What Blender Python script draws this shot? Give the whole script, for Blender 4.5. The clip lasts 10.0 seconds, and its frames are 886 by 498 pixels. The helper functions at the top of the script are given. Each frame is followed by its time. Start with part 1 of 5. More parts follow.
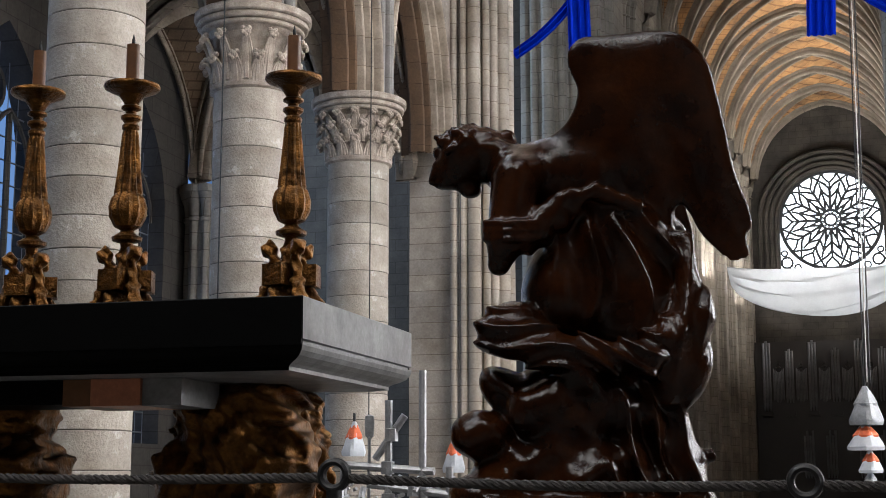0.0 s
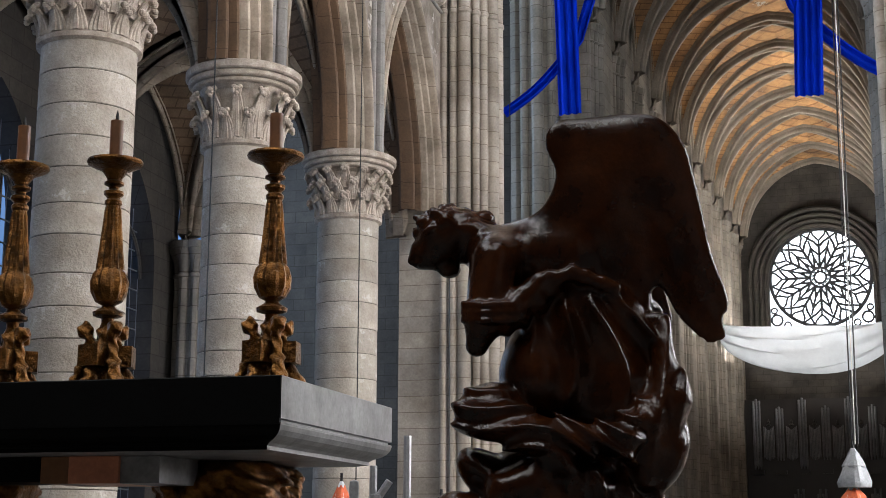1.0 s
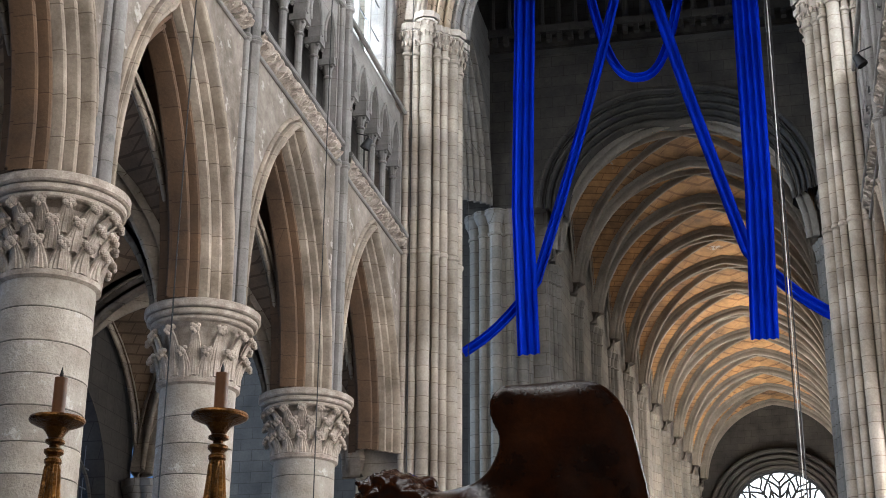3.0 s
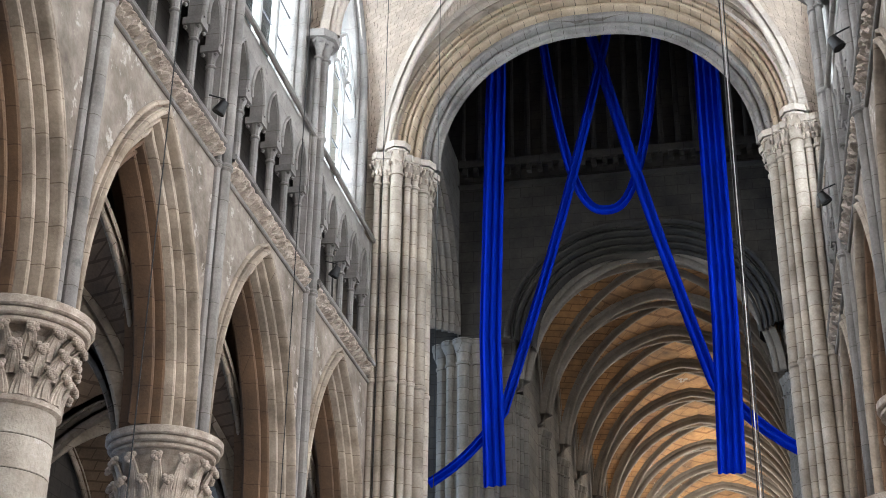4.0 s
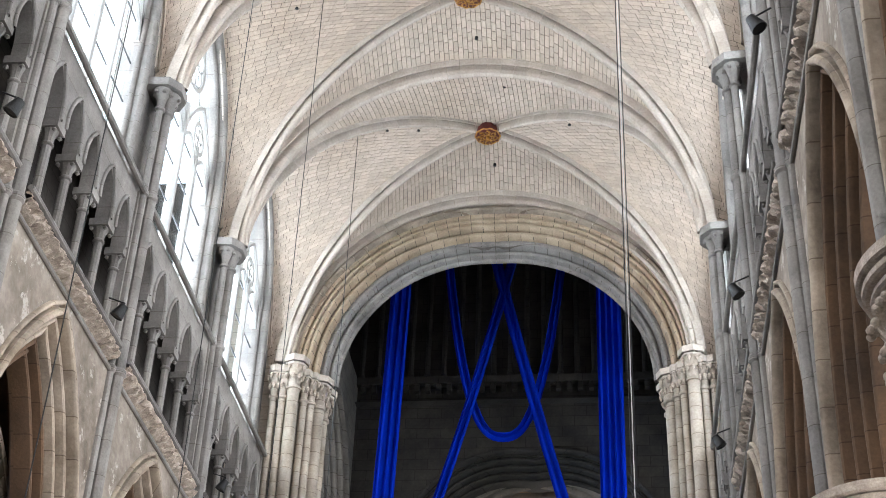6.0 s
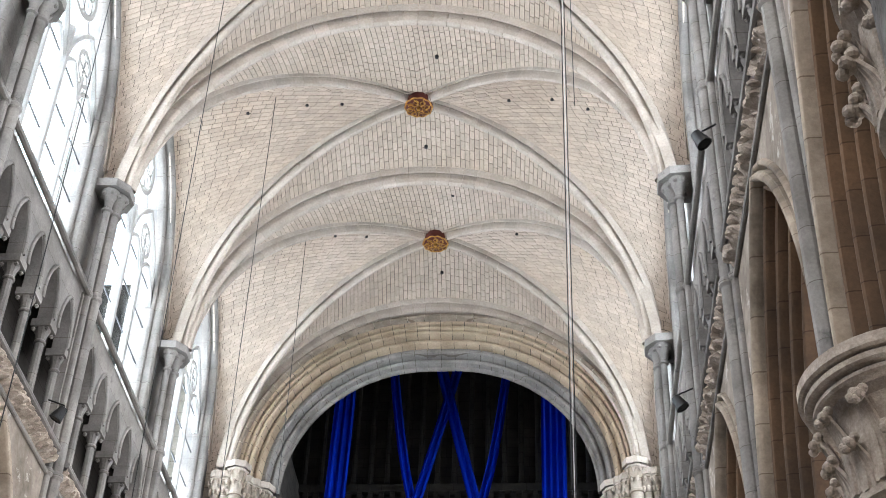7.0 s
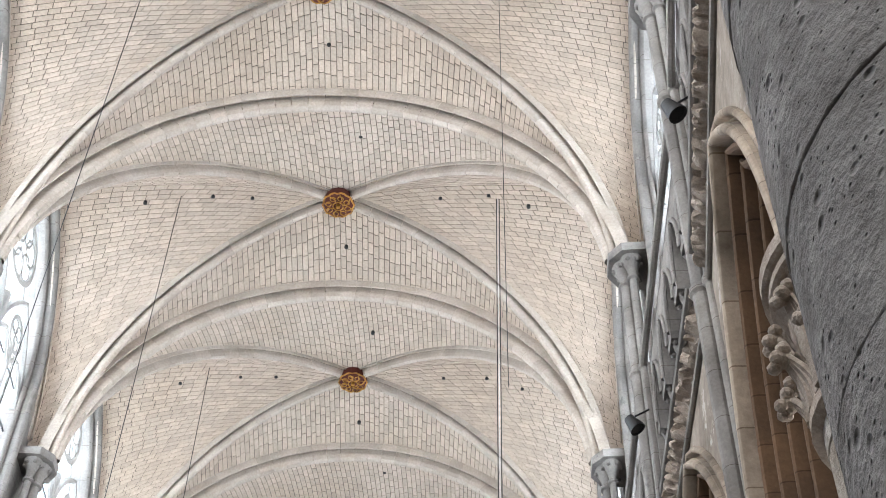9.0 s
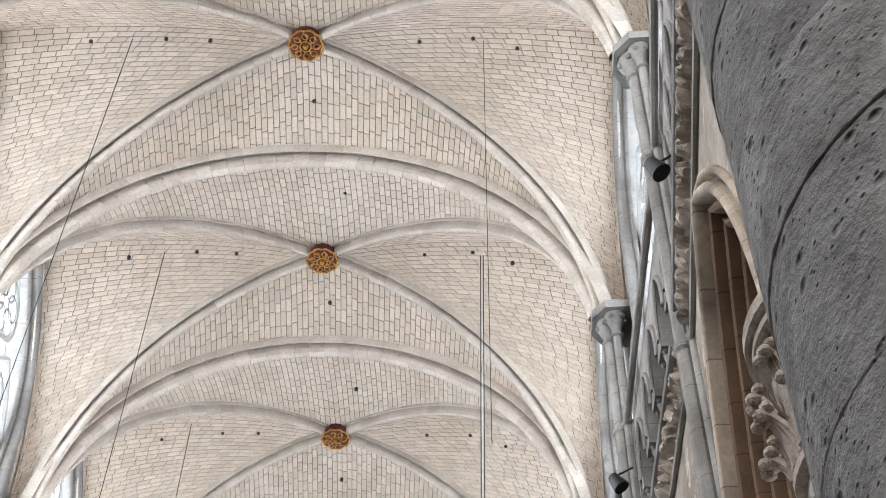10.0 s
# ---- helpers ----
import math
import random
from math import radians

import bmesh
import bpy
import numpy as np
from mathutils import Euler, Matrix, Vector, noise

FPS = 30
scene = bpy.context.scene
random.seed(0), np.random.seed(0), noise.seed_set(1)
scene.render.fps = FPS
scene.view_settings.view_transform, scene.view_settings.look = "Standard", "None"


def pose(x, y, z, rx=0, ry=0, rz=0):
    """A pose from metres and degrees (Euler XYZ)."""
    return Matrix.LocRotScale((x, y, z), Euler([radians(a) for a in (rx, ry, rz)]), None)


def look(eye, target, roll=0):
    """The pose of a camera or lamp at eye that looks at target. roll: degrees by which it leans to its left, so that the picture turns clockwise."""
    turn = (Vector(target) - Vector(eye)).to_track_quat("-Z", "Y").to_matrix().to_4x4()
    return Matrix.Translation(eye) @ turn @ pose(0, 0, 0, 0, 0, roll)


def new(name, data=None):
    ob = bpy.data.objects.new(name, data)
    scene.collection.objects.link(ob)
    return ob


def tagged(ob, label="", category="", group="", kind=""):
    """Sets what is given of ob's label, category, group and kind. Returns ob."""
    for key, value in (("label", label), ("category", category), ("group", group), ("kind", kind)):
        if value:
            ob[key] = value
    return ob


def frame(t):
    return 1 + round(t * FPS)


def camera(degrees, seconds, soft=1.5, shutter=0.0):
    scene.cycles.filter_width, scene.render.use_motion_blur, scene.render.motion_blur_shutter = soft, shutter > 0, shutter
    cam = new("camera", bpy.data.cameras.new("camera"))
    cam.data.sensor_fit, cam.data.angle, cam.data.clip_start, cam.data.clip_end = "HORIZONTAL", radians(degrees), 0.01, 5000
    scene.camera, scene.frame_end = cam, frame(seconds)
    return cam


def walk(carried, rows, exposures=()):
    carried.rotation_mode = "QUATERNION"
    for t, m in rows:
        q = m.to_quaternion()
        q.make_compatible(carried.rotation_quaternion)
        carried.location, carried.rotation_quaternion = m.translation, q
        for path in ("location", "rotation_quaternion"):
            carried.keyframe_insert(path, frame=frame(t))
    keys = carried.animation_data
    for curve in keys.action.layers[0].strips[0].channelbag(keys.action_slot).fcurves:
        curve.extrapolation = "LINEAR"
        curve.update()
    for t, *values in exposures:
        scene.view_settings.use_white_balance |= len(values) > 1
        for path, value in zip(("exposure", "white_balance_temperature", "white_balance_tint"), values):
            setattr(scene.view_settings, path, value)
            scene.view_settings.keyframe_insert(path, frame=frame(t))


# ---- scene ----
cam = camera(34.30, 10.0, soft=0.9)
# seconds, eye, yaw to the left, pitch up, roll
PATH = [
    (0.0, 2.965, -0.008, 1.314, 14.96, 9.15, -0.06),
    (0.5, 2.981, -0.018, 1.341, 15.09, 9.25, 0.14),
    (1.0, 3.005, -0.032, 1.378, 14.59, 11.33, 0.16),
    (1.5, 3.018, -0.029, 1.401, 13.79, 13.46, 0.07),
    (2.0, 3.021, -0.029, 1.423, 13.53, 15.71, -0.01),
    (2.5, 3.036, -0.050, 1.443, 13.36, 18.20, 0.16),
    (4.0, 3.080, -0.029, 1.487, 11.70, 25.87, 0.71),
    (4.5, 3.085, -0.057, 1.543, 10.87, 28.39, 0.97),
    (5.0, 3.054, -0.012, 1.617, 9.89, 30.77, 1.48),
    (6.5, 3.087, 0.040, 1.715, 6.15, 36.49, 2.45),
    (7.0, 3.082, 0.024, 1.713, 4.98, 38.84, 2.06),
    (7.5, 3.085, 0.021, 1.756, 3.88, 41.24, 1.83),
    (8.0, 3.086, 0.023, 1.780, 2.84, 44.27, 1.62),
    (8.5, 3.101, 0.056, 1.828, 2.23, 47.61, 1.64),
    (9.0, 3.101, 0.060, 1.834, 1.87, 49.83, 1.51),
    (9.5, 3.099, 0.053, 1.830, 1.32, 51.07, 1.25),
    (10.0, 3.102, 0.052, 1.837, 0.94, 52.08, 1.05),
]
walk(cam, [(t, pose(x, y, z, 0, 0, yaw) @ pose(0, 0, 0, 90 + pitch) @ pose(0, 0, 0, 0, 0, roll)) for t, x, y, z, yaw, pitch, roll in PATH])
APSE_WATTS = 760.0
WINDOW_WATTS = 760.0
AISLE_WATTS = 950.0

# ---- world and large lights ----
world = bpy.data.worlds.new("overcast_sky")
world.use_nodes = True
scene.world = world
_n = world.node_tree.nodes
_sky = _n.new("ShaderNodeTexSky")
_sky.sky_type, _sky.sun_disc = "NISHITA", False
_sky.sun_elevation, _sky.sun_rotation = radians(42), radians(-70)
_n["Background"].inputs[1].default_value = 0.12
world.node_tree.links.new(_sky.outputs[0], _n["Background"].inputs[0])
sun = new("sun", bpy.data.lights.new("sun", "SUN"))
sun.data.energy, sun.data.angle, sun.data.color = 1.2, radians(12), (1.0, 0.95, 0.88)
sun.matrix_world = look((-60, 20, 60), (0, 20, 0))
scene.view_settings.exposure = 0.55
scene.view_settings.use_white_balance = True
scene.view_settings.white_balance_temperature, scene.view_settings.white_balance_tint = 6290, 10


def window_light(name, at, toward, width, height, watts, colour):
    """The sky's light in a window's opening, or an added fill lamp."""
    ob = new(name, bpy.data.lights.new(name, "AREA"))
    ob.data.shape, ob.data.size, ob.data.size_y = "RECTANGLE", width, height
    ob.data.energy, ob.data.color = watts, colour
    ob.matrix_world = look(at, toward)
    return ob


# ---- materials ----
def material(name, base, dark=None, scale=3.0, rough=0.85, metal=0.0, bump=0.25, fine=40.0, vary=0.12, island=False, spots=0.0, coat=0.0, joints=None, spec=0.5):
    """A worn surface: stains at one scale, grain at another, tone by piece."""
    m = bpy.data.materials.new(name)
    m.use_nodes = True
    t, l = m.node_tree.nodes, m.node_tree.links
    b = t["Principled BSDF"]
    b.inputs["Roughness"].default_value, b.inputs["Metallic"].default_value = rough, metal
    b.inputs["Specular IOR Level"].default_value = spec
    if coat:
        b.inputs["Coat Weight"].default_value, b.inputs["Coat Roughness"].default_value = coat, 0.18
    co = t.new("ShaderNodeTexCoord")
    big, small = t.new("ShaderNodeTexNoise"), t.new("ShaderNodeTexNoise")
    for node, s, detail in ((big, scale, 6.0), (small, fine, 4.0)):
        node.inputs["Scale"].default_value, node.inputs["Detail"].default_value = s, detail
        node.inputs["Roughness"].default_value = 0.62
        l.new(co.outputs["Object"], node.inputs["Vector"])
    ramp = t.new("ShaderNodeValToRGB")
    dark = dark or [c * 0.62 for c in base]
    ramp.color_ramp.elements[0].position, ramp.color_ramp.elements[1].position = 0.30, 0.68
    ramp.color_ramp.elements[0].color, ramp.color_ramp.elements[1].color = (*dark, 1), (*base, 1)
    l.new(big.outputs["Fac"], ramp.inputs["Fac"])
    src = t.new("ShaderNodeNewGeometry") if island else t.new("ShaderNodeObjectInfo")
    rnd = src.outputs["Random Per Island"] if island else src.outputs["Random"]
    tone = t.new("ShaderNodeMapRange")
    tone.inputs["To Min"].default_value, tone.inputs["To Max"].default_value = 1 - vary, 1 + vary
    l.new(rnd, tone.inputs["Value"])
    grain = t.new("ShaderNodeMapRange")
    grain.inputs["To Min"].default_value, grain.inputs["To Max"].default_value = 0.66, 1.32
    l.new(small.outputs["Fac"], grain.inputs["Value"])
    mul = t.new("ShaderNodeMath")
    mul.operation = "MULTIPLY"
    l.new(tone.outputs[0], mul.inputs[0]), l.new(grain.outputs[0], mul.inputs[1])
    mix = t.new("ShaderNodeVectorMath")
    mix.operation = "SCALE"
    l.new(ramp.outputs["Color"], mix.inputs[0]), l.new(mul.outputs[0], mix.inputs["Scale"])
    colour = mix.outputs[0]
    height = small.outputs["Fac"]
    if spots:
        vor = t.new("ShaderNodeTexVoronoi")
        vor.inputs["Scale"].default_value = spots
        l.new(co.outputs["Object"], vor.inputs["Vector"])
        pit = t.new("ShaderNodeMapRange")
        pit.inputs["From Min"].default_value, pit.inputs["From Max"].default_value = 0.10, 0.26
        pit.inputs["To Min"].default_value = 0.30
        vor2 = t.new("ShaderNodeTexVoronoi")
        vor2.inputs["Scale"].default_value = spots * 2.7
        l.new(co.outputs["Object"], vor2.inputs["Vector"])
        where = t.new("ShaderNodeMapRange")
        where.inputs["From Min"].default_value, where.inputs["From Max"].default_value, where.inputs["To Max"].default_value = 0.66, 0.42, 0.11
        l.new(big.outputs["Fac"], where.inputs["Value"])
        least, warp = t.new("ShaderNodeMath"), t.new("ShaderNodeMath")
        least.operation, warp.operation = "MINIMUM", "ADD"
        l.new(vor.outputs["Distance"], least.inputs[0]), l.new(vor2.outputs["Distance"], least.inputs[1])
        l.new(least.outputs[0], warp.inputs[0]), l.new(where.outputs[0], warp.inputs[1])
        l.new(warp.outputs[0], pit.inputs["Value"])
        dent = t.new("ShaderNodeVectorMath")
        dent.operation = "SCALE"
        l.new(colour, dent.inputs[0]), l.new(pit.outputs[0], dent.inputs["Scale"])
        colour = dent.outputs[0]
        add = t.new("ShaderNodeMath")
        add.operation = "MULTIPLY_ADD"
        add.inputs[1].default_value = 1.5
        l.new(pit.outputs[0], add.inputs[0]), l.new(small.outputs["Fac"], add.inputs[2])
        height = add.outputs[0]
    if joints:
        xyz, uv, add2 = t.new("ShaderNodeSeparateXYZ"), t.new("ShaderNodeCombineXYZ"), t.new("ShaderNodeMath")
        l.new(co.outputs["Object"], xyz.inputs[0])
        l.new(xyz.outputs[0], add2.inputs[0]), l.new(xyz.outputs[1], add2.inputs[1])
        l.new(add2.outputs[0], uv.inputs[0]), l.new(xyz.outputs[2], uv.inputs[1])
        brick = t.new("ShaderNodeTexBrick")
        brick.inputs["Scale"].default_value, brick.inputs["Brick Width"].default_value, brick.inputs["Row Height"].default_value = 1.0, joints[0], joints[1]
        brick.inputs["Mortar Size"].default_value, brick.inputs["Mortar Smooth"].default_value = joints[2], 0.2
        brick.inputs["Color1"].default_value, brick.inputs["Color2"].default_value, brick.inputs["Mortar"].default_value = (1.08, 1.06, 1.02, 1), (0.88, 0.88, 0.88, 1), (0.55, 0.50, 0.45, 1)
        l.new(uv.outputs[0], brick.inputs["Vector"])
        tint = t.new("ShaderNodeVectorMath")
        tint.operation = "MULTIPLY"
        l.new(colour, tint.inputs[0]), l.new(brick.outputs["Color"], tint.inputs[1])
        colour = tint.outputs[0]
    l.new(colour, b.inputs["Base Color"])
    bm = t.new("ShaderNodeBump")
    bm.inputs["Strength"].default_value, bm.inputs["Distance"].default_value = bump, 0.02
    l.new(height, bm.inputs["Height"]), l.new(bm.outputs[0], b.inputs["Normal"])
    return m


def clear_glass(name):
    m = bpy.data.materials.new(name)
    m.use_nodes = True
    t, l = m.node_tree.nodes, m.node_tree.links
    gloss, clear, mix = t.new("ShaderNodeBsdfGlossy"), t.new("ShaderNodeBsdfTransparent"), t.new("ShaderNodeMixShader")
    gloss.inputs["Roughness"].default_value = 0.1
    tint = t.new("ShaderNodeTexNoise")
    tint.inputs["Scale"].default_value = 2.5
    ramp = t.new("ShaderNodeValToRGB")
    ramp.color_ramp.elements[0].color, ramp.color_ramp.elements[1].color = (0.55, 0.68, 0.74, 1), (0.95, 0.97, 0.98, 1)
    co = t.new("ShaderNodeTexCoord")
    l.new(co.outputs["Object"], tint.inputs["Vector"])
    l.new(tint.outputs["Fac"], ramp.inputs["Fac"]), l.new(ramp.outputs["Color"], clear.inputs["Color"])
    mix.inputs[0].default_value = 0.08
    l.new(clear.outputs[0], mix.inputs[1]), l.new(gloss.outputs[0], mix.inputs[2])
    l.new(mix.outputs[0], t["Material Output"].inputs["Surface"])
    return m


LIME = material("pale_limestone", (0.34, 0.292, 0.245), (0.115, 0.090, 0.066), 1.1, 0.9, bump=0.9, fine=8)
MOULD = material("moulded_limestone", (0.44, 0.37, 0.30), (0.12, 0.092, 0.066), 0.8, 0.9, bump=0.4, fine=16, joints=(40.0, 0.62, 0.008))
PIER = material("pier_limestone", (0.50, 0.44, 0.375), (0.23, 0.19, 0.15), 0.8, 0.9, bump=0.35, fine=20, joints=(40.0, 0.40, 0.010))
ARCHSTONE = material("weathered_arch_stone", (0.43, 0.34, 0.245), (0.24, 0.175, 0.115), 1.0, 0.9, fine=20, vary=0.14, island=True)
DRUM = material("column_limestone", (0.44, 0.395, 0.338), (0.27, 0.228, 0.182), 1.8, 0.88, bump=0.8, fine=24, vary=0.16)
CARVED = material("carved_limestone", (0.50, 0.43, 0.36), (0.24, 0.19, 0.15), 5.0, 0.9, bump=0.5, fine=40)
GREY = material("grey_limestone", (0.285, 0.270, 0.258), (0.125, 0.116, 0.107), 0.9, 0.9, bump=0.4, fine=24, joints=(40.0, 0.7, 0.006))
PITTED = material("pitted_grey_stone", (0.42, 0.405, 0.39), (0.13, 0.120, 0.112), 3.0, 0.9, bump=1.0, fine=22, spots=11.0)
VAULT = material("vault_blocks", (0.505, 0.428, 0.358), (0.43, 0.348, 0.276), 0.4, 0.92, bump=0.25, fine=18, vary=0.10, island=True)
MORTAR = material("mortar", (0.11, 0.092, 0.075), None, 2.0, 0.95)
RIB = material("rib_stone", (0.49, 0.435, 0.378), (0.38, 0.325, 0.27), 1.2, 0.9, fine=20, vary=0.10, island=True)
SOFFIT = material("warm_shaded_soffit_stone", (0.155, 0.090, 0.049), (0.055, 0.034, 0.021), 0.8, 0.9, fine=20, joints=(40.0, 0.5, 0.008))
AISLEWEB = material("brown_aisle_vault", (0.24, 0.16, 0.10), (0.11, 0.075, 0.048), 0.9, 0.9, fine=20, joints=(0.5, 0.2, 0.02))
NAVE = material("nave_stone", (0.25, 0.225, 0.195), (0.11, 0.097, 0.08), 0.6, 0.9, fine=12, joints=(0.9, 0.45, 0.012))
NAVERIB = material("nave_rib_stone", (0.25, 0.215, 0.175), (0.11, 0.092, 0.072), 0.6, 0.9, fine=12)
NAVEWEB = material("ochre_vault_plaster", (0.43, 0.23, 0.090), (0.10, 0.060, 0.034), 0.75, 0.9, fine=5, island=True, vary=0.2, bump=0.5, joints=(1.2, 0.22, 0.02))
# Near-black colour stands in for shade in the triforium passage and crossing.
DARKSTONE = material("dark_shade_stone", (0.066, 0.058, 0.050), (0.020, 0.018, 0.016), 0.7, 0.95, fine=10, joints=(0.9, 0.42, 0.012))
# Stone colour lowered to stand in for the shade of the aisles.
SHADE = material("aisle_stone_in_shade", (0.075, 0.066, 0.057), (0.032, 0.028, 0.024), 0.7, 0.95, fine=12, joints=(0.9, 0.42, 0.012))
FLOOR = material("floor_stone", (0.1650, 0.1540, 0.1375), None, 1.0, 0.6, fine=14)
BRONZE = material("dark_varnished_wood", (0.032, 0.009, 0.0022), (0.004, 0.0016, 0.001), 1.2, 0.15, bump=0.08, fine=14, spec=0.24)
GILT = material("worn_gilding", (0.27, 0.118, 0.026), (0.007, 0.0035, 0.0015), 17.0, 0.28, 0.85, bump=0.5, fine=70)
SLAB = material("honed_grey_marble", (0.27, 0.27, 0.275), (0.13, 0.13, 0.135), 9.0, 0.5, bump=0.06, fine=60, coat=0.15)
# Also stands in for shade on the altar slab's front and underside.
SLABDARK = material("black_and_shaded_marble", (0.003, 0.003, 0.003), (0.002, 0.002, 0.002), 7.0, 0.5, bump=0.05, fine=50, spec=0.06)
REDSTONE = material("red_marble", (0.60, 0.24, 0.13), (0.38, 0.14, 0.075), 9.0, 0.45, bump=0.08, fine=50)
BLUE = material("blue_cloth", (0.001, 0.029, 0.496), (0.000, 0.018, 0.336), 0.8, 0.9, bump=0.15, fine=30, spec=0.08)
WHITE = material("white_cloth", (0.62, 0.65, 0.68), (0.46, 0.49, 0.53), 0.8, 0.85, bump=0.2, fine=20)
LEAD = material("window_lead", (0.09, 0.095, 0.10), None, 3.0, 0.6)
TRACERY = material("tracery_stone", (0.395, 0.395, 0.380), (0.289, 0.289, 0.281), 1.5, 0.9)
BLACK = material("black_metal", (0.006, 0.006, 0.0065), None, 5.0, 0.5, 0.1)
STEEL = material("galvanised_steel", (0.42, 0.43, 0.44), (0.3, 0.3, 0.31), 8.0, 0.4, 0.8)
ROPE = material("dark_rope", (0.045, 0.038, 0.034), (0.02, 0.017, 0.015), 30.0, 0.7, bump=0.5, fine=200)
ORANGE = material("orange_cloth", (0.75, 0.16, 0.06), (0.5, 0.1, 0.04), 12.0, 0.7)
ORGANWOOD = material("dark_organ_case", (0.020, 0.015, 0.013), None, 1.0, 0.5)
TIN = material("organ_pipe_tin", (0.20, 0.205, 0.215), (0.12, 0.12, 0.13), 2.0, 0.4, 0.4)
GOLD = material("gold_leaf", (0.52, 0.27, 0.058), (0.20, 0.08, 0.018), 9.0, 0.35, 0.6, bump=0.3)
RED = material("red_paint", (0.10, 0.014, 0.009), None, 6.0, 0.7)
_w = WHITE.node_tree
_tr, _mx = _w.nodes.new("ShaderNodeBsdfTranslucent"), _w.nodes.new("ShaderNodeMixShader")
_tr.inputs[0].default_value, _mx.inputs[0].default_value = (0.66, 0.72, 0.80, 1), 0.25
_w.links.new(_w.nodes["Principled BSDF"].outputs[0], _mx.inputs[1])
_w.links.new(_tr.outputs[0], _mx.inputs[2])
_w.links.new(_mx.outputs[0], _w.nodes["Material Output"].inputs["Surface"])
GLASS = clear_glass("leaded_glass")
WHITEROPE = material("pale_rope", (0.62, 0.60, 0.57), (0.4, 0.38, 0.36), 20.0, 0.8, bump=0.4, fine=120)
ROSEBAR = material("dark_rose_tracery", (0.028, 0.030, 0.034), None, 2.0, 0.9)


def flaked(m, colour, scale, low, high):
    """Lost limewash: ragged patches of another tone."""
    t, l = m.node_tree.nodes, m.node_tree.links
    b = t["Principled BSDF"]
    old = b.inputs["Base Color"].links[0].from_socket
    co, n, r, mix = t.new("ShaderNodeTexCoord"), t.new("ShaderNodeTexNoise"), t.new("ShaderNodeMapRange"), t.new("ShaderNodeMix")
    n.inputs["Scale"].default_value, n.inputs["Detail"].default_value, n.inputs["Roughness"].default_value = scale, 8.0, 0.7
    r.inputs["From Min"].default_value, r.inputs["From Max"].default_value = low, high
    mix.data_type = "RGBA"
    mix.inputs[7].default_value = (*colour, 1)
    l.new(co.outputs["Object"], n.inputs["Vector"]), l.new(n.outputs["Fac"], r.inputs["Value"])
    l.new(r.outputs[0], mix.inputs[0]), l.new(old, mix.inputs[6]), l.new(mix.outputs[2], b.inputs["Base Color"])


flaked(LIME, (0.42, 0.38, 0.335), 2.3, 0.58, 0.62)
flaked(DRUM, (0.52, 0.49, 0.45), 2.0, 0.60, 0.66)
flaked(NAVEWEB, (0.34, 0.30, 0.25), 0.9, 0.64, 0.66)
flaked(GREY, (0.13, 0.122, 0.115), 1.4, 0.60, 0.68)


# ---- building blocks ----
class Geo:
    """Points and faces of one mesh."""

    def __init__(self):
        self.v, self.f = [], []

    def add(self, verts, faces):
        n = len(self.v)
        self.v.extend(verts)
        self.f.extend([tuple(i + n for i in face) for face in faces])
        return self

    def grid(self, rows, close_u=False, close_v=False):
        """A skin over rows of points."""
        nu, nv = len(rows), len(rows[0])
        faces = []
        for i in range(nu if close_u else nu - 1):
            for j in range(nv if close_v else nv - 1):
                a, b = (i + 1) % nu, (j + 1) % nv
                faces.append((i * nv + j, a * nv + j, a * nv + b, i * nv + b))
        return self.add([tuple(p) for row in rows for p in row], faces)

    def box(self, x0, x1, y0, y1, z0, z1):
        v = [(x, y, z) for x in (x0, x1) for y in (y0, y1) for z in (z0, z1)]
        return self.add(v, [(0, 1, 3, 2), (4, 6, 7, 5), (0, 4, 5, 1), (2, 3, 7, 6), (0, 2, 6, 4), (1, 5, 7, 3)])

    def tube(self, path, r, n=8, caps=True):
        """A round bar along a path; r may be a list."""
        path = [Vector(p) for p in path]
        rows, up = [], None
        for i, p in enumerate(path):
            d = (path[min(i + 1, len(path) - 1)] - path[max(i - 1, 0)]).normalized()
            if up is None:
                up = Vector((0, 0, 1)) if abs(d.z) < 0.9 else Vector((1, 0, 0))
            side = d.cross(up).normalized()
            up = side.cross(d).normalized()
            rr = r[i] if isinstance(r, (list, tuple)) else r
            rows.append([p + side * (rr * math.cos(a)) + up * (rr * math.sin(a)) for a in [2 * math.pi * k / n for k in range(n)]])
        self.grid(rows, close_v=True)
        if caps:
            m = len(self.v)
            self.f.append(tuple(range(m - n, m)))
            m0 = m - n * len(path)
            self.f.append(tuple(reversed(range(m0, m0 + n))))
        return self

    def lathe(self, profile, n=20, at=(0, 0, 0), squash=1.0):
        """Rings of (radius, height) about an upright axis."""
        rows = [[(at[0] + r * math.cos(2 * math.pi * k / n), at[1] + squash * r * math.sin(2 * math.pi * k / n), at[2] + z) for k in range(n)] for r, z in profile]
        self.grid(rows, close_v=True)
        m = len(self.v)
        self.f.append(tuple(range(m - n, m)))
        return self

    def mesh(self, name, mat, smooth=False):
        me = bpy.data.meshes.new(name)
        me.from_pydata([tuple(p) for p in self.v], [], self.f)
        me.materials.append(mat)
        if smooth:
            me.polygons.foreach_set("use_smooth", [True] * len(me.polygons))
            me.set_sharp_from_angle(angle=radians(30))
        me.update()
        return me

def link(name, geo, mat, parent=None, label="", smooth=True):
    me = geo if isinstance(geo, bpy.types.Mesh) else geo.mesh(name, mat, smooth)
    ob = new(name, me)
    if parent is not None:
        ob.parent = parent
    return tagged(ob, label=label)


def part(name, geo, mat, parent, label="", smooth=True):
    return link(name, geo, mat, parent, label, smooth)


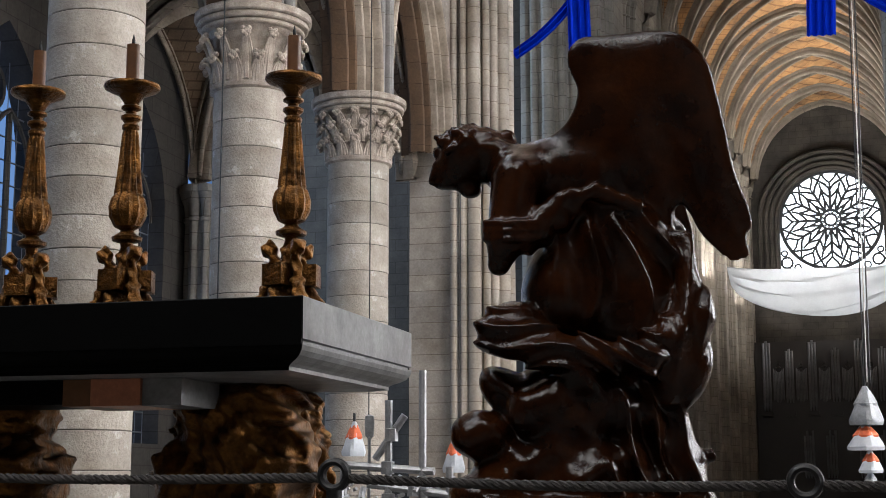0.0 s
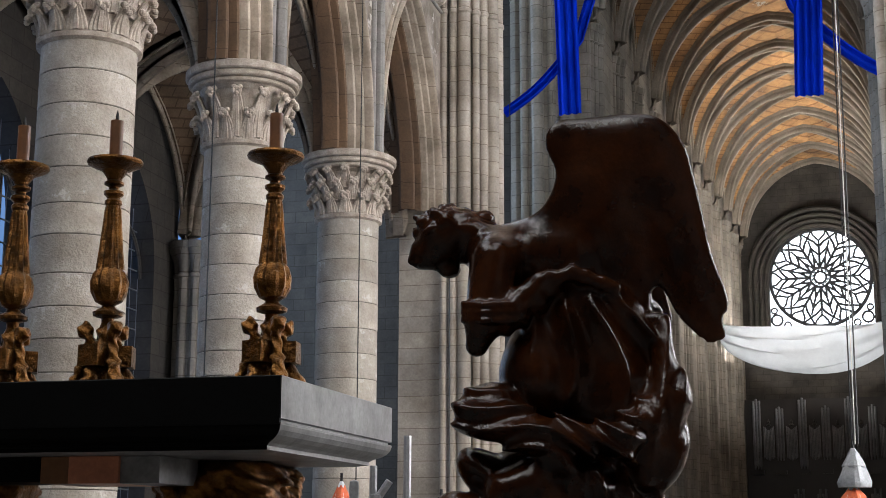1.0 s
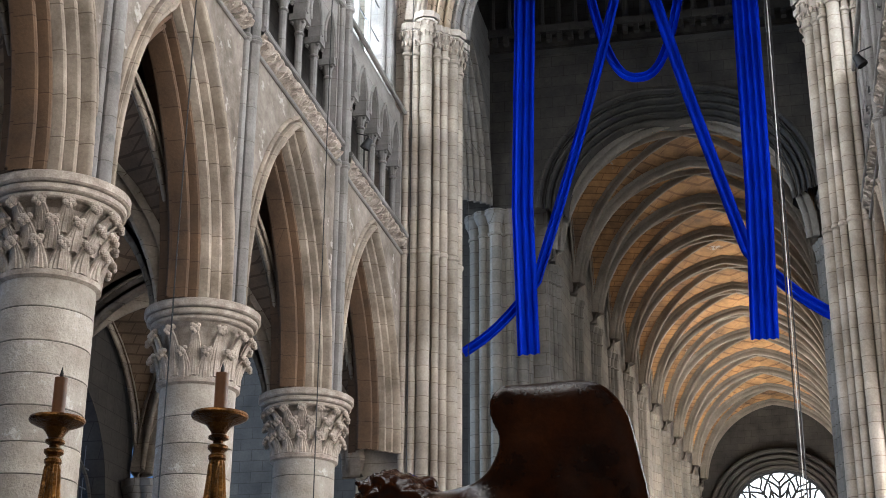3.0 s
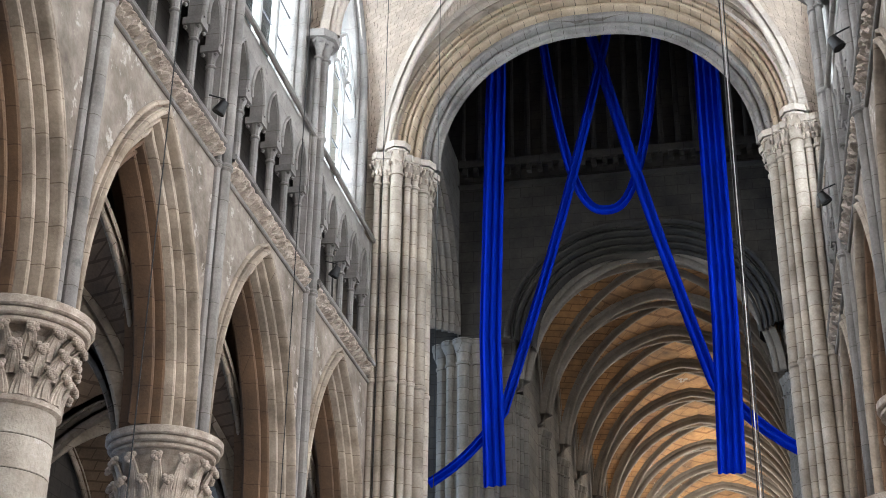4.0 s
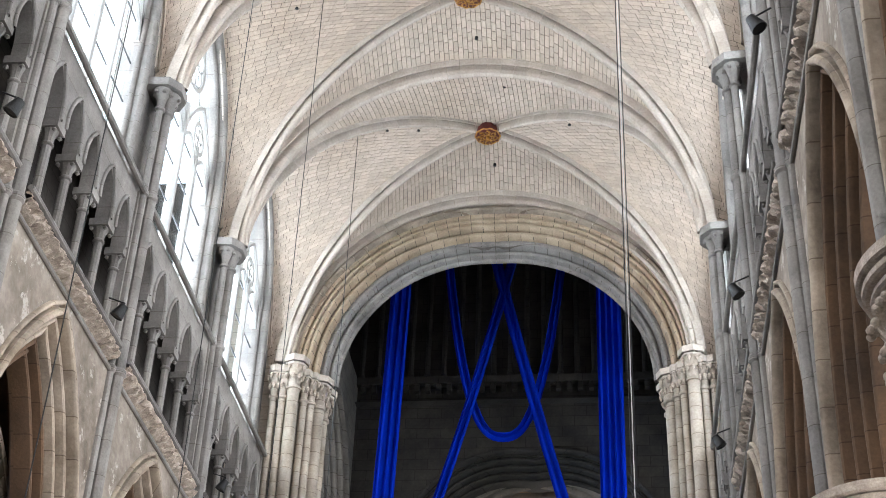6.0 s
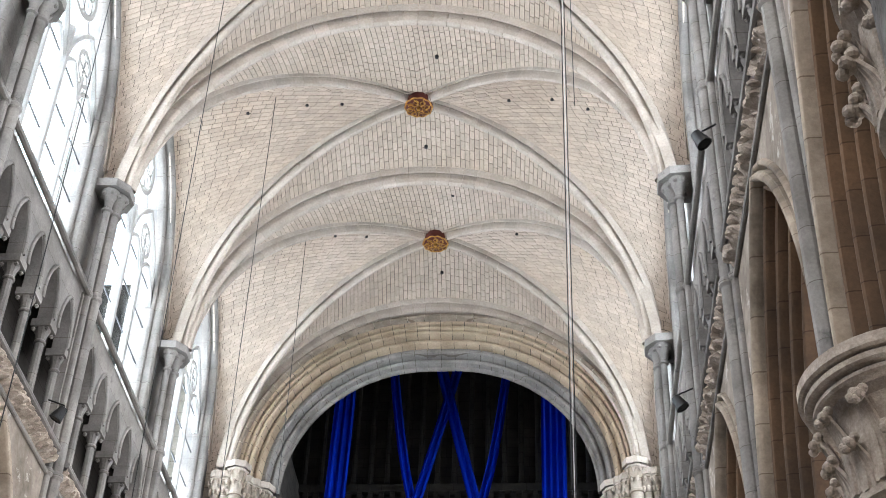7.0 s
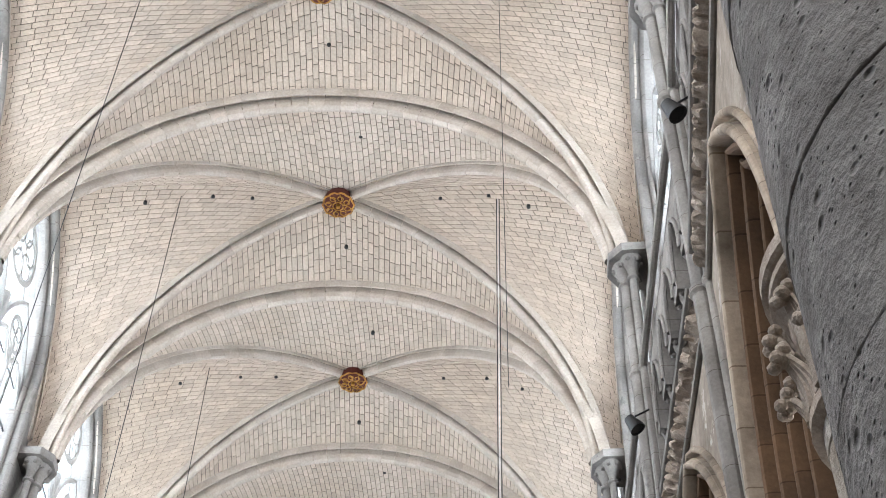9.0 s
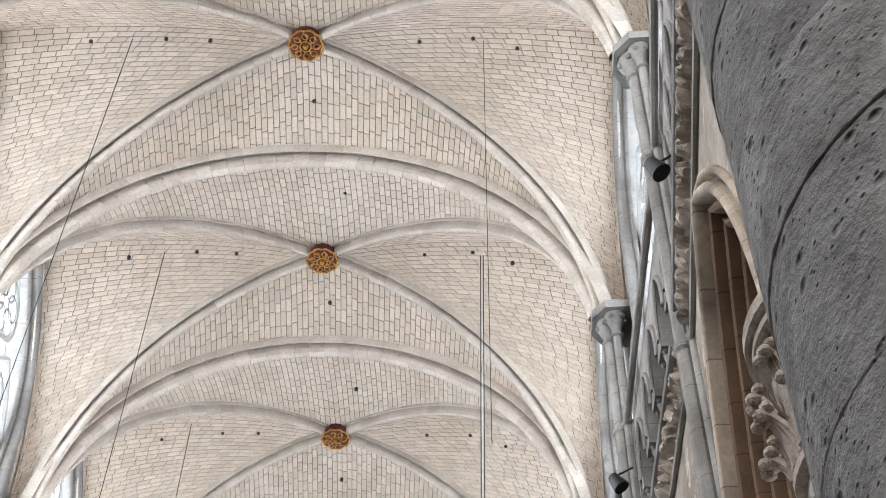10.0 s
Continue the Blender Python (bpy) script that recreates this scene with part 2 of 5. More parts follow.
def thing(name, label, category, at=(0, 0, 0), group="", kind=""):
    ob = new(name)
    ob.location = at
    return tagged(ob, label, category, group, kind)


def structure(name, geo, mat, label, category, smooth=True):
    return tagged(link(name, geo, mat, smooth=smooth), label, category, kind="structure")


def pointed(a, h, n=12):
    """A two-centred arch of half-width a and rise h: (s, z) from left foot to right foot."""
    R = (a * a + h * h) / (2 * a)
    top = math.acos(max(-1, min(1, (R - a) / R)))
    left = [(-(R * math.cos(top * i / n) - (R - a)), R * math.sin(top * i / n)) for i in range(n + 1)]
    return left + [(-s, z) for s, z in reversed(left[:-1])]


def normals(path):
    out = []
    for i, p in enumerate(path):
        a, b = path[max(i - 1, 0)], path[min(i + 1, len(path) - 1)]
        dx, dz = b[0] - a[0], b[1] - a[1]
        k = math.hypot(dx, dz) or 1
        out.append((-dz / k, dx / k))
    return out


def sweep(geo, place, path, profile):
    """A moulding: profile points (outward, depth) along a path (s, z), set in space by place(s, z, depth)."""
    ns = normals(path)
    geo.grid([[place(s + o * n[0], z + o * n[1], d) for o, d in profile] for (s, z), n in zip(path, ns)])


def roll(o, d, r, a0, a1, n=6):
    """Part of a round moulding's section about (o, d)."""
    return [(o + r * math.cos(radians(a0 + (a1 - a0) * i / n)), d + r * math.sin(radians(a0 + (a1 - a0) * i / n))) for i in range(n + 1)]


def arch_panel(geo, place, sc, half, z0, zs, a, h, ztop, d0, d1, n=10):
    """A stretch of wall with a pointed opening that reaches down to z0."""
    arch = [(sc + s, zs + z) for s, z in pointed(a, h, n)]
    path = [(sc - a, z0)] + arch + [(sc + a, z0)]
    tops = [(s, ztop) for s, _ in path]
    for d in (d0, d1):
        geo.grid([[place(s, z, d), place(t, zt, d)] for (s, z), (t, zt) in zip(path, tops)])
        for e, q in ((sc - half, sc - a), (sc + a, sc + half)):
            geo.grid([[place(e, z0, d), place(e, ztop, d)], [place(q, z0, d), place(q, ztop, d)]])
    geo.grid([[place(s, z, d0), place(s, z, d1)] for s, z in path])


# ---- plan ----
HALF = 5.95            # inner face of the choir walls
AXIS = 6.5             # line of the columns
SPANS = [6.7, 11.6, 17.06, 22.54, 28.44, 34.3]
BOSSES = [(0.0, 9.2, 27.6), (0.0, 14.7, 27.6), (0.05, 20.2, 27.5), (0.05, 26.15, 27.75), (0.12, 31.5, 27.6)]
CROWNS = [26.8, 26.8, 26.8, 26.97, 27.22, 27.3]
CAP, FRIEZE, SILL, SPRING = 9.33, 14.72, 18.75, 21.5


def wall_place(side, face=HALF):
    """Wall points; past the last straight bay the wall bends inward to the apse."""
    return lambda s, z, d: (side * (face + d - max(0.0, SPANS[1] - s) * 0.094), s, z)


floor = structure("floor", Geo().grid([[(-40, -12, 0), (-40, 110, 0)], [(40, -12, 0), (40, 110, 0)]]), FLOOR, "worn grey stone church floor", "floor")

def orders():
    """Section of the arcade arch: a hood, then receding rolls parted by deep hollows."""
    out = [(0.33, 0.0), (0.33, -0.02)] + roll(0.28, -0.02, 0.045, 0, -180) + [(0.225, 0.06), (0.185, 0.06), (0.17, -0.06)] + roll(0.10, -0.06, 0.055, 0, -180) + [(0.045, 0.03), (0.04, 0.26), (0.005, 0.26)]
    cut, early = 0, len(out)
    for k in range(4):
        c, d = -0.05 - 0.155 * k, 0.10 + 0.135 * k
        out += roll(c, d, 0.05, 100, -150) + [(c - 0.055, d + 0.03), (c - 0.055, d + 0.27), (c - 0.10, d + 0.27)]
        cut = len(out) if k == 1 else cut
    out += roll(-0.60, 0.74, 0.07, 200, -60) + [(-0.42, 0.84), (-0.40, 0.92), (-0.22, 0.95), (-0.20, 1.15), (0.1, 1.15)]
    return out, cut, early


ORDERS, CUT, EARLY = orders()


def choir_bay(side, y0, y1, index):
    """Arcade arch, frieze, triforium and clerestory of one bay."""
    L, m, place = y1 - y0, (y0 + y1) / 2, wall_place(side)
    a, h = L / 2 - 0.46, 14.26 - CAP - 0.25
    path = [(m - a, CAP)] + [(m + s, CAP + 0.25 + z) for s, z in pointed(a, h, 16)] + [(m + a, CAP)]
    arch = Geo()
    # Inner orders take a brown stain, darkened further to stand in for shade.
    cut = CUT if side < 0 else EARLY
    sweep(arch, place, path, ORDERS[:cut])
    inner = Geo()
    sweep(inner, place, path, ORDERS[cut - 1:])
    wall = structure("wall_arcade", Geo(), LIME, "pale limestone arcade wall with worn spandrels", "wall")
    g = Geo()
    ns = normals(path)
    edge = [(s + 0.29 * n[0], z + 0.29 * n[1]) for (s, z), n in zip(path, ns)]
    edge = [(min(max(s, y0), y1), z) for s, z in edge]
    for d in (0.0, 1.15):
        g.grid([[place(s, z, d), place(s, FRIEZE, d)] for s, z in edge])
        for e, q in ((y0, edge[0][0]), (edge[-1][0], y1)):
            g.grid([[place(e, CAP, d), place(e, FRIEZE, d)], [place(q, CAP, d), place(q, FRIEZE, d)]])
    wall.data = g.mesh("wall_arcade", LIME)
    part("arch_moulding", arch, MOULD, wall, "moulded outer order of the arch", True)
    part("arch_soffit", inner, SOFFIT, wall, "brown-stained inner orders of the arch, darkened further for shade", True)
    # carved frieze and its rails
    f = Geo()
    nu = int(L / 0.028)
    rows = []
    for i in range(nu + 1):
        s = y0 + 0.3 + (L - 0.6) * i / nu
        row = []
        for j in range(13):
            z = FRIEZE - 0.02 + 0.40 * j / 12
            leaf = 1 / (1 + math.exp(-16 * noise.noise((s * 10.0, z * 10.5 + 3.1 * side, index * 5.3 + 0.4))))
            vein = 0.5 - abs(noise.noise((s * 16, z * 15, index + 9.7 * side)))
            swell = math.sin(math.pi * (0.08 + 0.84 * j / 12))
            row.append(place(s, z, 0.10 - 0.018 * j - (0.17 * leaf + 0.05 * vein) * swell))
        rows.append(row)
    f.grid(rows)
    part("frieze", f, CARVED, wall, "carved leaf frieze")
    rail = Geo()
    for z, r, d in ((FRIEZE - 0.05, 0.045, -0.03), (FRIEZE + 0.42, 0.06, -0.17), (SILL, 0.065, -0.05)):
        rail.tube([place(y0 + 0.28, z, d), place(y1 - 0.28, z, d)], r, 8)
    rail.grid([[place(y0 + 0.28, FRIEZE + 0.46, -0.17), place(y0 + 0.28, FRIEZE + 0.46, 0.3)], [place(y1 - 0.28, FRIEZE + 0.46, -0.17), place(y1 - 0.28, FRIEZE + 0.46, 0.3)]])
    part("string_course", rail, GREY, wall)
    # triforium
    z0, z1 = FRIEZE + 0.45, SILL - 0.02
    tri = Geo()
    n = 5
    half = (L - 0.64) / (2 * n)
    for k in range(n):
        sc = y0 + 0.32 + half * (2 * k + 1)
        arch_panel(tri, place, sc, half, 17.25, 17.45, half - 0.17, 0.72, z1, 0.06, 0.34, 6)
        sweep(tri, place, [(sc - half + 0.15, 17.25)] + [(sc + s, 17.45 + z) for s, z in pointed(half - 0.13, 0.80, 6)] + [(sc + half - 0.13, 17.25)], roll(0.0, 0.05, 0.045, 0, -180, 5))
    for s in (y0, y1):
        tri.box(*sorted((side * (HALF + 0.02), side * (HALF + 0.34))), s - 0.33 if s == y1 else s, s if s == y1 else s + 0.33, z0, z1)
    part("triforium_arcade", tri, GREY, wall, "grey triforium arcade of pointed lights")
    for k in range(n + 1):
        s = y0 + 0.32 + 2 * half * k
        c = Geo()
        x, y, z = place(s, z0, 0.24)
        c.lathe([(0.15, 0), (0.15, 0.1), (0.11, 0.16), (0.09, 0.2), (0.085, 1.6), (0.115, 1.62), (0.115, 1.66), (0.09, 1.69), (0.10, 1.8), (0.15, 1.93)], 10, (x, y, z))
        c.box(x - 0.19, x + 0.19, y - 0.18, y + 0.18, z + 1.93, z + 2.08)
        for t in range(4):
            an = math.pi / 4 + t * math.pi / 2
            c.lathe([(0.0, -0.05), (0.05, 0.0), (0.0, 0.06)], 6, (x + 0.19 * math.cos(an), y + 0.19 * math.sin(an), z + 1.87))
        part("colonnette", c, GREY, wall)
    # Back of the passage, its colour darkened to imitate shade.
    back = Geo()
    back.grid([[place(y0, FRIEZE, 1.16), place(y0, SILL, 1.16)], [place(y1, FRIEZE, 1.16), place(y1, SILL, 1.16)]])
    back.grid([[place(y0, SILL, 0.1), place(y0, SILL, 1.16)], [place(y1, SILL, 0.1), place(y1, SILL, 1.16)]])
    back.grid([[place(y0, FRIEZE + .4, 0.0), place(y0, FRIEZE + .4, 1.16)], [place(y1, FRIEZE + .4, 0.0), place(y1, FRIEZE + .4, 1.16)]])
    part("triforium_passage", back, DARKSTONE, wall, "passage wall, coloured dark for shade")
    # clerestory
    cl = Geo()
    wa = L / 2 - 0.62
    arch_panel(cl, place, m, L / 2, SILL, 23.2, wa, 3.7, 29.0, 0.30, 0.95, 12)
    sweep(cl, place, [(m - wa, SILL)] + [(m + s, 23.2 + z) for s, z in pointed(wa, 3.7, 12)] + [(m + wa, SILL)], roll(0.05, 0.30, 0.09, 0, -180, 6))
    sweep(cl, place, [(m - wa, SILL)] + [(m + s, 23.2 + z) for s, z in pointed(wa, 3.7, 12)] + [(m + wa, SILL)], roll(-0.02, 0.5, 0.08, 0, -180, 6))
    part("clerestory_wall", cl, GREY, wall, "grey clerestory wall round a window")
    clerestory_window(side, m, wa, place)


def ring(geo, place, s, z, r, w, d, n=20):
    prof = [(-w, d - w), (w, d - w), (w, d + w), (-w, d + w), (-w, d - w)]
    path = [(s - r * math.cos(2 * math.pi * k / n), z + r * math.sin(2 * math.pi * k / n)) for k in range(n + 1)]
    geo.grid([[place(p[0] + o * (p[0] - s) / r, p[1] + o * (p[1] - z) / r, dd) for o, dd in prof] for p in path])


def clerestory_window(side, m, wa, place):
    win = thing("window", "tall traceried clerestory window of pale leaded glass", "window", kind="structure")
    tr = Geo()
    d = 0.62
    zs, q = 23.2, wa / 2

    def bar(s0, z0, s1, z1, w):
        tr.tube([place(s0, z0, d), place(s1, z1, d)], w, 6)
    for s, w in ((-q, 0.085), (0, 0.115), (q, 0.085)):
        bar(m + s, SILL, m + s, zs + (0.2 if s else 0.6), w)
    for c in (-1, 1):
        for e in (-1, 1):
            sc = m + c * q + e * q / 2
            tr.tube([place(sc + s, zs - 0.7 + z, d) for s, z in pointed(q / 2, 0.85, 6)], 0.06, 6)
        tr.tube([place(m + c * q + s, zs - 0.7 + z, d) for s, z in pointed(q, 2.1, 8)], 0.085, 6)
        ring(tr, place, m + c * q, zs + 0.45, 0.40, 0.045, d)
        for k in range(4):
            an = math.pi / 4 + k * math.pi / 2
            ring(tr, place, m + c * q + 0.19 * math.cos(an), zs + 0.45 + 0.19 * math.sin(an), 0.17, 0.022, d, 10)
    ring(tr, place, m, zs + 2.05, 0.80, 0.06, d, 26)
    for k in range(6):
        an = math.pi / 6 + k * math.pi / 3
        ring(tr, place, m + 0.45 * math.cos(an), zs + 2.05 + 0.45 * math.sin(an), 0.30, 0.03, d, 12)
    part("tracery", tr, TRACERY, win, "stone tracery with a rose and four lights")
    bars = Geo()
    for k in range(1, 5):
        z = SILL + k * 1.05
        bars.tube([place(m - wa, z, d + 0.03), place(m + wa, z, d + 0.03)], 0.022, 4)
    part("saddle_bar", bars, LEAD, win)
    for k in range(4):
        s0, s1 = m - wa + k * q, m - wa + (k + 1) * q
        p = Geo().grid([[place(s0, SILL, d + 0.06), place(s0, zs + 3.7, d + 0.06)], [place(s1, SILL, d + 0.06), place(s1, zs + 3.7, d + 0.06)]])
        pane = part("pane", p, GLASS, win)
        pane.visible_shadow = False
    watts = WINDOW_WATTS * (1.2 if side < 0 else 0.95)
    window_light("window_light", place(m, (SILL + 26.9) / 2, 0.93), place(m, (SILL + 26.9) / 2, -1), 2 * wa, 26.9 - SILL, watts, (0.98, 0.965, 1.0))


def drum_column(x, y, r, mat, seed, z_top=7.93, groove=0.016, gap=0.007, edge=0.006):
    """A round column of drums with a carved capital."""
    rng = random.Random(seed)
    col = thing("column", "round pale limestone column of stacked drums with a carved leaf capital", "column", (x, y, 0), "choir columns", "structure")
    z, hs = 1.0, []
    while z < z_top - 0.05:
        hh = min(rng.uniform(0.40, 0.56), z_top - z)
        if z_top - z - hh < 0.2:
            hh = z_top - z
        hs.append((z, hh))
        z += hh
    for z, hh in hs:
        e = 0.014
        rr = r + rng.uniform(-0.003, 0.003)
        g = Geo().lathe([(rr - 0.03, gap), (rr - edge * 0.8, gap), (rr, gap + edge), (rr, hh - gap - edge), (rr - edge * 0.8, hh - gap), (rr - 0.03, hh - gap)], 40, (0, 0, 0))
        ob = part("drum", g, mat, col)
        ob.location = (0, 0, z)
        ob.rotation_euler = (0, 0, rng.uniform(0, 6.28))
    part("joint", Geo().lathe([(r - groove, 0.95), (r - groove, z_top)], 32), MORTAR, col, "mortar joints")
    b = Geo().lathe([(1.15, 0), (1.15, 0.5), (1.05, 0.55), (1.05, 0.7), (0.95, 0.74), (r + 0.18, 0.8), (r + 0.2, 0.88), (r + 0.04, 0.94), (r, 1.0)], 24)
    part("base", b, mat, col)
    return col


LEAF_MESHES = {}


def crocket(size, curl):
    """A stalk that swells outward into a curled knob."""
    key = (round(size, 2), round(curl, 2))
    if key not in LEAF_MESHES:
        g = Geo()
        for w, r0 in ((0.0, 0.048), (-0.065, 0.038), (0.065, 0.038), (-0.125, 0.03), (0.125, 0.03)):
            pts, rad = [], []
            for i in range(10):
                u = i / 9
                pts.append((0.03 + 0.30 * u ** 2.4 * curl - abs(w) * 0.25 * (1 - u), w * (1.0 - 0.72 * u ** 1.5), size * u * (1 - abs(w) * 0.4)))
                rad.append(r0 * (1.15 - 0.45 * u))
            g.tube(pts, rad, 6)
        for cx, cy, cz, r in ((0.04, 0, -0.03, 0.07), (0.075, -0.05, -0.06, 0.048), (0.075, 0.05, -0.06, 0.048), (0.085, 0, -0.10, 0.045), (0.02, -0.05, 0.02, 0.05), (0.02, 0.05, 0.02, 0.05)):
            x, z = 0.02 + 0.30 * curl + cx, size + cz
            g.lathe([(r * math.sin(math.pi * k / 5) + 0.001, -r * math.cos(math.pi * k / 5)) for k in range(6)], 8, (x, cy, z))
        g.grid([[(0.26 * u ** 2.4 * curl - 0.01, w * 0.19 * (1 - 0.6 * u), size * u * 0.95) for w in (-1, 0, 1)] for u in [k / 8 for k in range(9)]])
        LEAF_MESHES[key] = g.mesh("crocket", CARVED, True)
    return LEAF_MESHES[key]


def capital(col, r, style, mat, R=0.98):
    """The bell, its leaves and the moulded abacus, from 7.93 to 9.33."""
    cap = part("capital", Geo().lathe([(r + 0.0, 7.9), (r + 0.07, 7.93), (r + 0.07, 8.0), (r + 0.01, 8.03), (r + 0.0, 8.3), (r + 0.015, 8.7), (r + 0.05, 8.9), (r + 0.12, 8.98)], 32), mat, col, "carved leaf capital")
    ab = Geo()
    n = 8
    for sc, z0, z1 in ((0.92, 8.98, 9.06), (0.99, 9.07, 9.17), (1.04, 9.18, 9.33)):
        rows = []
        for z, k in ((z0, 0.97), (z0 + 0.02, 1), (z1 - 0.02, 1), (z1, 0.97)):
            rows.append([(R * sc * k * math.cos(t), R * sc * k * math.sin(t), z) for t in [2 * math.pi * j / 48 for j in range(48)]])
        ab.grid(rows, close_v=True)
        m = len(ab.v)
        ab.f.append(tuple(range(m - 48, m)))
        ab.f.append(tuple(reversed(range(m - 192, m - 144))))
    part("abacus", ab, mat, col)
    tiers = ((12, 0.46, 8.00, 0.42, 0), (12, 0.80, 8.04, 0.62 if R > 0.9 else 0.34, 0.5)) if style == 0 else ((14, 0.38, 8.02, 0.35, 0), (14, 0.40, 8.30, 0.42, 0.5), (14, 0.42, 8.55, 0.55, 0))
    for count, size, z, curl, shift in tiers:
        for k in range(count):
            t = 2 * math.pi * (k + shift) / count
            ob = part("crocket", crocket(size, curl), mat, cap)
            ob.matrix_basis = Matrix.Translation(((r + 0.0) * math.cos(t), (r + 0.0) * math.sin(t), z)) @ Matrix.Rotation(t, 4, "Z")


def shaft_bundle(side, y, z0, z1, mat, reach=0.0):
    """Three slender wall shafts with capitals, from the abacus to the vault."""
    ob = thing("wall_shaft", "bundle of three slender stone wall shafts with capitals", "shaft", (0, 0, 0), "vault shafts", "structure")
    for dy, x, r in ((-0.20, HALF - 0.02, 0.075), (0, HALF - 0.11, 0.115), (0.20, HALF - 0.02, 0.075)):
        g = Geo().lathe([(r, z0), (r, FRIEZE - 0.1), (r + 0.035, FRIEZE - 0.05), (r + 0.035, FRIEZE + 0.03), (r, FRIEZE + 0.08), (r, SILL - 0.08), (r + 0.03, SILL - 0.04), (r + 0.03, SILL + 0.03), (r, SILL + 0.08),
                         (r, z1 - 0.62), (r + 0.04, z1 - 0.59), (r + 0.04, z1 - 0.54), (r, z1 - 0.5), (r + 0.03, z1 - 0.3), (r + 0.13, z1 - 0.1), (r + 0.13, z1 - 0.06)], 12, (side * x, y + dy, 0))
        part("shaft", g, mat, ob)
        for k in range(6):
            t = k * math.pi / 3
            kn = Geo().lathe([(0.0, -0.05), (0.045, -0.02), (0.05, 0.02), (0.0, 0.06)], 6, (side * x + (r + 0.09) * math.cos(t), y + dy + (r + 0.09) * math.sin(t), z1 - 0.17))
            part("leaf", kn, mat, ob)
    ab = Geo()
    ab.add([(side * (HALF + 0.3), y - 0.5, z1 - 0.08), (side * (HALF + 0.3), y + 0.5, z1 - 0.08), (side * (HALF - 0.2), y + 0.46, z1 - 0.08), (side * (HALF - 0.42), y + 0.2, z1 - 0.08), (side * (HALF - 0.42), y - 0.2, z1 - 0.08), (side * (HALF - 0.2), y - 0.46, z1 - 0.08)]
           + [(side * (HALF + 0.3), y - 0.5, z1 + 0.12), (side * (HALF + 0.3), y + 0.5, z1 + 0.12), (side * (HALF - 0.2), y + 0.46, z1 + 0.12), (side * (HALF - 0.42), y + 0.2, z1 + 0.12), (side * (HALF - 0.42), y - 0.2, z1 + 0.12), (side * (HALF - 0.2), y - 0.46, z1 + 0.12)],
           [(0, 1, 2, 3, 4, 5), (11, 10, 9, 8, 7, 6)] + [(i, (i + 1) % 6, 6 + (i + 1) % 6, 6 + i) for i in range(6)])
    part("abacus", ab, mat, ob)


# ---- vaults ----
def half_arch(p, top, n, bulge=1.0):
    """From a springing point up to a crown, bowed like a circle that rises steeply at first."""
    out = []
    p, top = Vector(p), Vector(top)
    flat = Vector((top.x - p.x, top.y - p.y, 0))
    a, h = flat.length, top.z - p.z
    if h < a:
        R = (a * a + h * h) / (2 * h)          # flatter than a half circle
        start = Vector((p.x, p.y, 0))
        full = math.asin(min(1, a / R))
        for i in range(n + 1):
            u = i / n
            an = full * (1 - u)
            s = a - R * math.sin(an)
            z = p.z + h - R * (1 - math.cos(an))
            out.append(start + flat * (s / a) + Vector((0, 0, z)))
    else:
        R = (a * a + h * h) / (2 * a)
        full = math.acos((R - a) / R)
        for i in range(n + 1):
            an = full * i / n
            s, z = R - R * math.cos(an), R * math.sin(an)
            out.append(Vector((p.x, p.y, p.z)) + flat * (s / a) + Vector((0, 0, z)))
    return out


def rib_section(geo, pts, w, drop, plane_side, step=1):
    """A moulded rib hanging under a curve: rolls on a square back."""
    half = [(-w, 0.25 * drop), (-w, -drop * 0.26), (-w * 0.94, -drop * 0.36), (-w * 0.84, -drop * 0.36), (-w * 0.76, -drop * 0.26), (-w * 0.74, drop * 0.12), (-w * 0.58, drop * 0.18), (-w * 0.42, drop * 0.12),
            (-w * 0.36, -drop * 0.36), (-w * 0.45, -drop * 0.52), (-w * 0.45, -drop * 0.72), (-w * 0.34, -drop * 0.90), (-w * 0.16, -drop * 0.98)]
    prof = half + [(0, -drop)] + [(-o, k) for o, k in reversed(half)]
    for i0 in range(0, len(pts) - 1, step):
        rows = []
        seg = pts[i0:i0 + step + 1]
        for i, p in enumerate(seg):
            j = i0 + i
            d = (pts[min(j + 1, len(pts) - 1)] - pts[max(j - 1, 0)]).normalized()
            side = d.cross(Vector((0, 0, 1)))
            side = plane_side if side.length < 0.05 else side.normalized()
            up = side.cross(d).normalized()
            q = p
            if len(seg) > 1 and i in (0, len(seg) - 1):
                q = p + (seg[1] - seg[0] if i == 0 else seg[-2] - seg[-1]).normalized() * 0.006
            rows.append([q + side * o + up * k for o, k in prof])
        geo.grid(rows)


